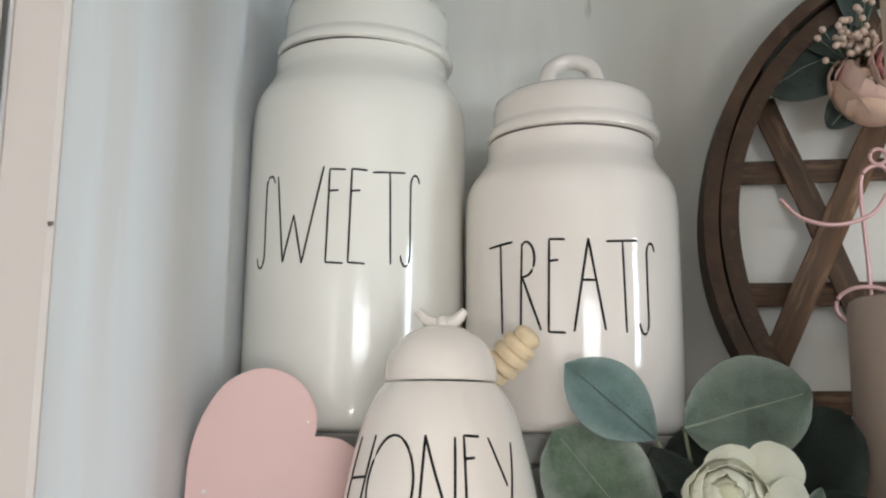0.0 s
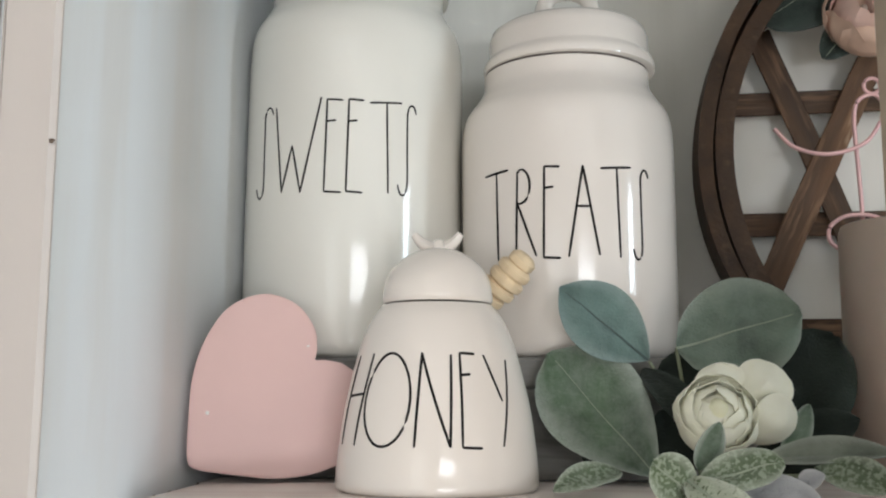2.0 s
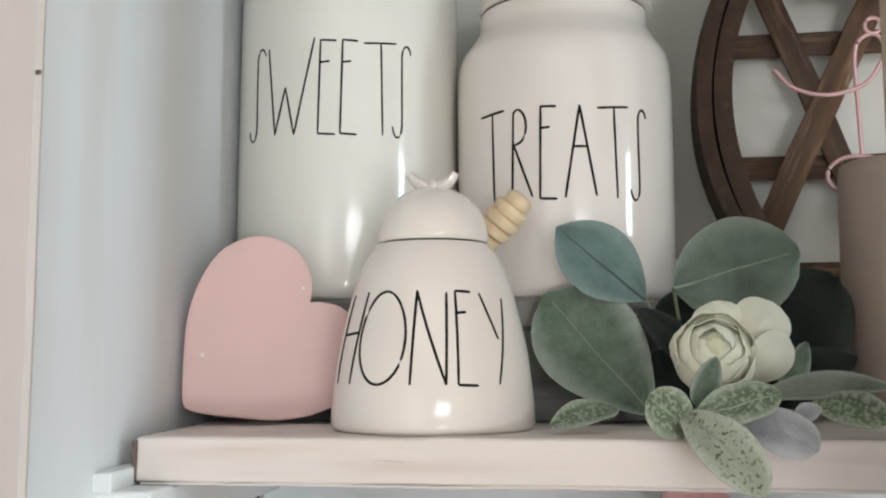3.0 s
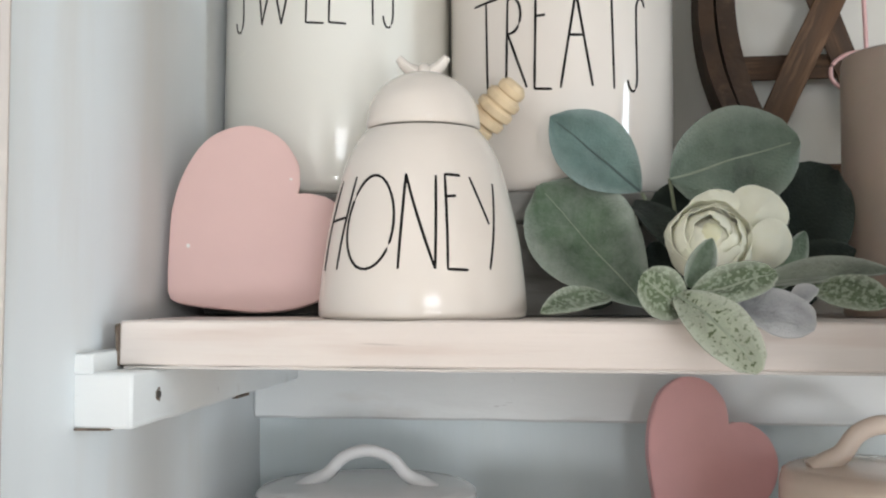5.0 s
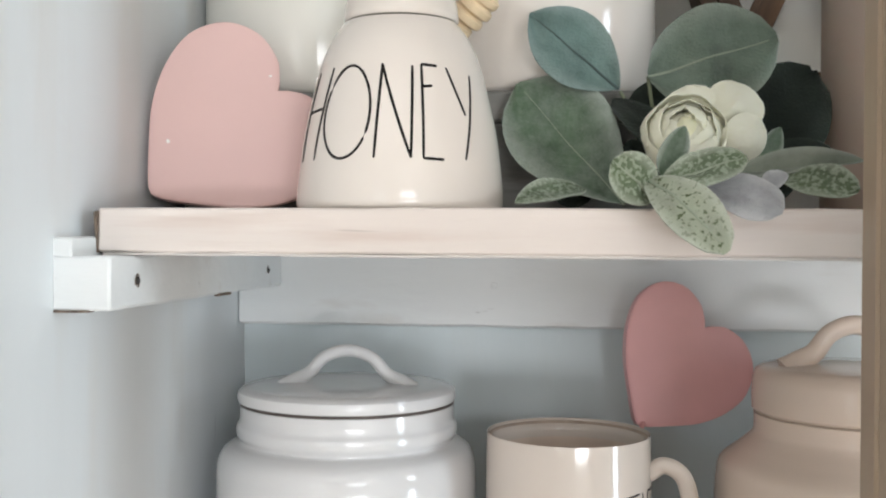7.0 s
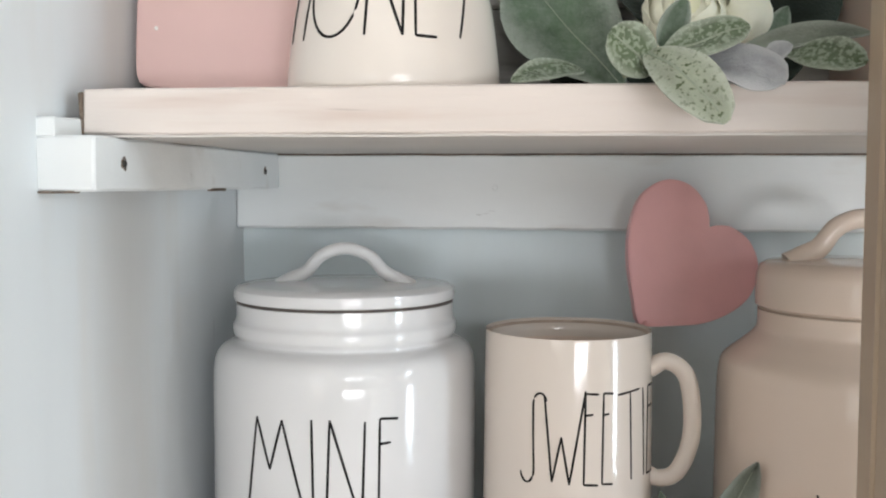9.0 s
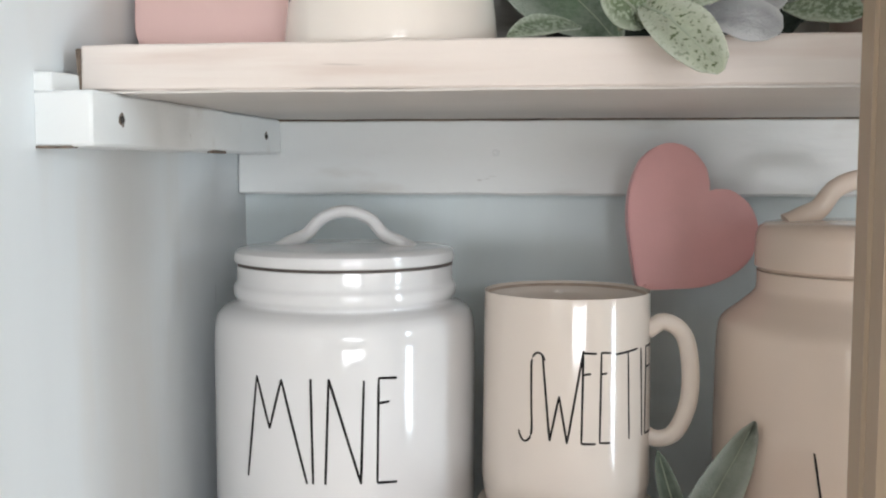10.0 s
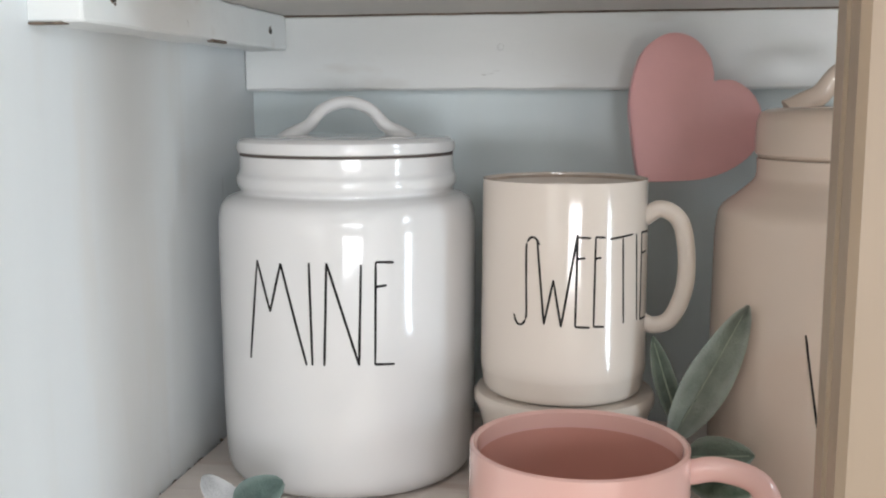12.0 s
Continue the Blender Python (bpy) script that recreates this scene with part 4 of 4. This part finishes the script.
for k, pts in enumerate([[(0.124, 0.556, 1.4035), (0.118, 0.556, 1.425), (0.109, 0.556, 1.455), (0.1035, 0.553, 1.4665)], [(0.130, 0.560, 1.4035), (0.124, 0.560, 1.44), (0.118, 0.552, 1.474)],
                         [(0.10, 0.452, 1.403), (0.115, 0.449, 1.409), (0.14, 0.46, 1.412), (0.175, 0.50, 1.41)], [(0.14, 0.518, 1.43), (0.135, 0.50, 1.410), (0.12, 0.48, 1.4035)]]):
    part("stem", add_tube(bmesh.new(), rounded(pts, 5), 0.0010, sides=8), STEM, spray)
bloom(spray, (0.1330, 0.516, 1.4375), (-0.05, -1, 0.42), 0.0200,
      [(0.30, 3, 190, 4, PETAL_YELLOW, 0.0), (0.50, 3, 200, 7, PETAL_YELLOW, 0.0), (0.64, 3, 190, 13, PETAL, 0.02), (0.78, 4, 150, 30, PETAL, 0.02),
       (0.90, 4, 140, 44, PETAL, 0.04), (1.0, 4, 130, 60, PETAL, 0.08)],
      "cream ranunculus with pale yellow heart", 1)
bud = shell([(0, -0.006), (0.0042, -0.004), (0.0058, 0.0), (0.0046, 0.0040), (0.0020, 0.0058), (0, 0.0062)], seg=20, wobble=0.25, seed=4)
part("bud", bud, PETAL_YELLOW, spray, "pale yellow heart of the flower").matrix_basis = pose(0.1328, 0.5075, 1.4410, 62, 0, 0)
leaf(spray, (0.1454, 0.5240, 1.4366), (0.1662, 0.5240, 1.4632), 0.0300, PETAL, face=(0.1, -1, 0.35), bend=0.16, cup=-0.30, blunt=0.42, lean=1.5, seed=61, name="petal")
leaf(spray, (0.1487, 0.5200, 1.4249), (0.1693, 0.5160, 1.4472), 0.0240, PETAL, face=(0.5, -1, 0.1), bend=0.18, cup=-0.35, blunt=0.45, lean=1.3, seed=62, name="petal")
leaf(spray, (0.1398, 0.5260, 1.4382), (0.1361, 0.5260, 1.4652), 0.0260, PETAL, face=(-0.3, -1, 0.35), bend=0.16, cup=-0.30, blunt=0.42, lean=1.5, seed=63, name="petal")

# blooms and berries tied to the basket
posy = thing("flower_posy", 0.25, 0.66, 1.70, "pink and peach faux flowers with berries on the basket", "flower posy")
posy.matrix_world = pose(0, 0, 0)
bloom(posy, (0.277, 0.646, 1.7085), (-0.25, -1, 0.05), 0.0205, [(0.3, 3, 160, 14, PETAL_PINK, 0.3), (0.52, 4, 140, 28, PETAL_PINK, 0.2), (0.75, 4, 130, 44, PETAL_PINK, 0.14), (0.95, 5, 115, 60, PETAL_PALE, 0.1)], "pink faux rose", 3)
bloom(posy, (0.265, 0.668, 1.7015), (0.25, -0.75, 0.75), 0.0275, [(0.5, 4, 140, 30, PETAL_PEACH, 0.1), (0.72, 5, 120, 46, PETAL_PEACH, 0.16), (0.86, 5, 110, 60, PETAL_PALE, 0.16), (0.98, 6, 95, 84, PETAL_PEACH, 0.12)], "peach faux bloom", 5)
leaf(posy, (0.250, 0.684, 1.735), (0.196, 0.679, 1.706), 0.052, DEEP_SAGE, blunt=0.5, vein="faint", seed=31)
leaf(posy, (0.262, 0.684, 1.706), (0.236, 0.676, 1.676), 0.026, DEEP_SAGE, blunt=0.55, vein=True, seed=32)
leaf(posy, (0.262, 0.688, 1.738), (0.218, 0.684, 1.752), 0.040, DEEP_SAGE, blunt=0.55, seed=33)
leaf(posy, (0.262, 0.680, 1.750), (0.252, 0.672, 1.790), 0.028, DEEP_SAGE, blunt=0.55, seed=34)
rng = random.Random(5)
ball = shell([(0, -0.0024), (0.0012, -0.0021), (0.0021, -0.0010), (0.0023, 0.0003), (0.0018, 0.0017), (0.0008, 0.0025), (0, 0.0026)], seg=10)
first = part("berry", ball, BERRY, posy, "small tan faux berry")
for k in range(60):
    spot = (0.250 + rng.gauss(0, 0.0100), 0.652 + rng.gauss(0, 0.004), 1.731 + rng.gauss(0, 0.0100))
    ob = first if k == 0 else first.copy()
    if k:
        scene.collection.objects.link(ob)
    ob.matrix_basis = pose(*spot, rng.uniform(0, 180), rng.uniform(0, 180), 0)
    part("sprig", add_tube(bmesh.new(), [spot, (0.254 + (spot[0] - 0.246) * 0.3, 0.672, 1.722 + (spot[2] - 1.731) * 0.3)], 0.0004, sides=4), STEM, posy)

# ---- lower shelf: canisters, mugs, greens ----
canister("mine_canister", -0.0564, 0.611, 1.0932, "white glazed canister lettered MINE with arched lid handle", 0.0786, 0.1935, 0.0655, 0.0664, 0.0108, WHITE_GLAZE, "MINE",
         [(-30.6, -2.5), (-1.3, 0.5), (4.9, 20.2), (25.5, 33.7)], (1.1738, 1.2314), 2, 9.1, (0.0195, 0.0330, 0.0037), 0.0008, True)
canister("plain_canister", 0.2422, 0.6112, 1.0932, "tan glazed canister with loop handle behind the stile", 0.0788, 0.193, 0.0560, 0.0572, 0.0285, TAN_GLAZE, "|",
         [(-28.0, -22.0)], (1.150, 1.199), 8, 12.4, (0.0225, 0.033, 0.0056), 0.0007, plain=True)


def mug(name, x, y, z, label, R, height, glaze, inside, handle_turn, word="", spans=(), zs=(0, 0), grip=(0.034, 0.082), middle=0.56, bar=0.0062):
    c = thing(name, x, y, z, label, "mug", "mugs")
    outer = rounded([(R * 0.88, 0.0), (R * 0.975, 0.003), (R * 1.008, 0.012), (R * 1.022, height * 0.16), (R * 1.014, height * 0.45), (R, height - 0.004), (R * 0.99, height - 0.001), (R * 0.965, height)], 5)
    outer = [tuple(p) for p in outer]
    part("body", shell([(0, 0), *outer, (R * 0.935, height - 0.0015), (R * 0.925, height - 0.006), (R * 0.92, height * 0.5), (R * 0.9, 0.010), (R * 0.8, 0.006), (0, 0.0055)], wobble=0.006, seed=x * 40), glaze, c)
    if inside:
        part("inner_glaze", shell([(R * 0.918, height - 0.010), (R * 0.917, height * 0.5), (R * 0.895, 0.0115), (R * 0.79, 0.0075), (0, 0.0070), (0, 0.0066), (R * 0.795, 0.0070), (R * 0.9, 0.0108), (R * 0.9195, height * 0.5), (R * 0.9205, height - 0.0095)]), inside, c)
    if word:
        part("bare_rim", shell([(R * 0.936, height - 0.0016), (R * 0.942, height - 0.0004), (R * 0.956, height + 0.0003), (R * 0.966, height + 0.0002)], wobble=0.006, seed=x * 40), UNGLAZED, c, "bare brown line on the rim")
    out, tall = grip
    mid = height * middle
    pts = rounded([(R * 0.97, 0, mid + tall * 0.42), (R + out * 0.35, 0, mid + tall * 0.5), (R + out * 0.82, 0, mid + tall * 0.40), (R + out, 0, mid + tall * 0.12), (R + out * 0.96, 0, mid - tall * 0.18),
                   (R + out * 0.66, 0, mid - tall * 0.43), (R + out * 0.25, 0, mid - tall * 0.5), (R * 0.97, 0, mid - tall * 0.47)], 5)
    h = part("handle", add_tube(bmesh.new(), pts, bar, sides=12, flat=0.62, up=(0, 1, 0)), glaze, c)
    h.rotation_euler = (0, 0, radians(handle_turn))
    fit = lathe_radius(outer, 0.006, x * 40)
    for char, (a0, a1) in zip(word, spans):
        letter(c, char, a0, a1, zs[0] - z, zs[1] - z, fit, 0.0007)
    return c


dish = thing("ceramic_dish", 0.0785, 0.5985, 1.093, "cream glazed round dish turned over under the mug", "dish")
part("body", shell([(0, 0.0), (0.040, 0.0), (0.043, 0.002), (0.047, 0.030), (0.0515, 0.046), (0.0535, 0.0505), (0.0535, 0.0545), (0.0520, 0.0565), (0.049, 0.0568), (0, 0.0568)], wobble=0.006, seed=3), MUG_GLAZE, dish)
mug("sweetie_mug", 0.0776, 0.5969, 1.150, "cream glazed mug lettered SWEETIE on a dish", 0.0475, 0.1230, MUG_GLAZE, TAN_GLAZE, -10, "SWEETIE",
    [(-30.8, -12.6), (-14.5, 12.0), (11.2, 20.6), (23.4, 30.8), (34.4, 54.9), (57.7, 62.7), (65.8, 80.6)], (1.1970, 1.2461), (0.0228, 0.067), 0.61, 0.0049)
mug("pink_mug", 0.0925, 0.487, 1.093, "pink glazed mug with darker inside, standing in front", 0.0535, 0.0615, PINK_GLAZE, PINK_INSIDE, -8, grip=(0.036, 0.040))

sprig = thing("leaf_sprig", 0.15, 0.575, 1.093, "sage green felted leaf sprig beside the mug", "leaf sprig")
sprig.matrix_world = pose(0, 0, 0)
leaf(sprig, (0.140, 0.566, 1.128), (0.1785, 0.558, 1.2105), 0.025, PALE_SAGE, face=(0.1, -1, 0.1), bend=0.05, cup=0.3, vein=True, seed=41)
leaf(sprig, (0.147, 0.578, 1.132), (0.129, 0.575, 1.188), 0.0135, GREY_SAGE, face=(-0.2, -1, 0.1), bend=0.06, vein=True, seed=42)
leaf(sprig, (0.146, 0.556, 1.124), (0.182, 0.538, 1.134), 0.022, GREY_SAGE, face=(0, -1, 0.5), vein=True, seed=43)
leaf(sprig, (0.150, 0.560, 1.110), (0.186, 0.548, 1.112), 0.020, SAGE, face=(0, -1, 0.4), seed=44)
part("stem", add_tube(bmesh.new(), rounded([(0.142, 0.566, 1.130), (0.146, 0.562, 1.115), (0.150, 0.555, 1.0945)], 5), 0.0014, sides=8), STEM, sprig)
small = thing("small_sprig", -0.08, 0.505, 1.093, "small dark sage leaves lying before the canister", "leaf sprig")
small.matrix_world = pose(0, 0, 0)
leaf(small, (-0.096, 0.508, 1.096), (-0.064, 0.500, 1.118), 0.022, BLUE_SAGE, face=(0, -1, 0.4), blunt=0.5, seed=51)
leaf(small, (-0.092, 0.512, 1.095), (-0.112, 0.505, 1.116), 0.016, VIOLET, face=(0, -1, 0.4), blunt=0.5, seed=52)
part("stem", add_tube(bmesh.new(), rounded([(-0.108, 0.50, 1.0945), (-0.09, 0.51, 1.0955), (-0.07, 0.515, 1.0945)], 5), 0.0012, sides=8), STEM, small)
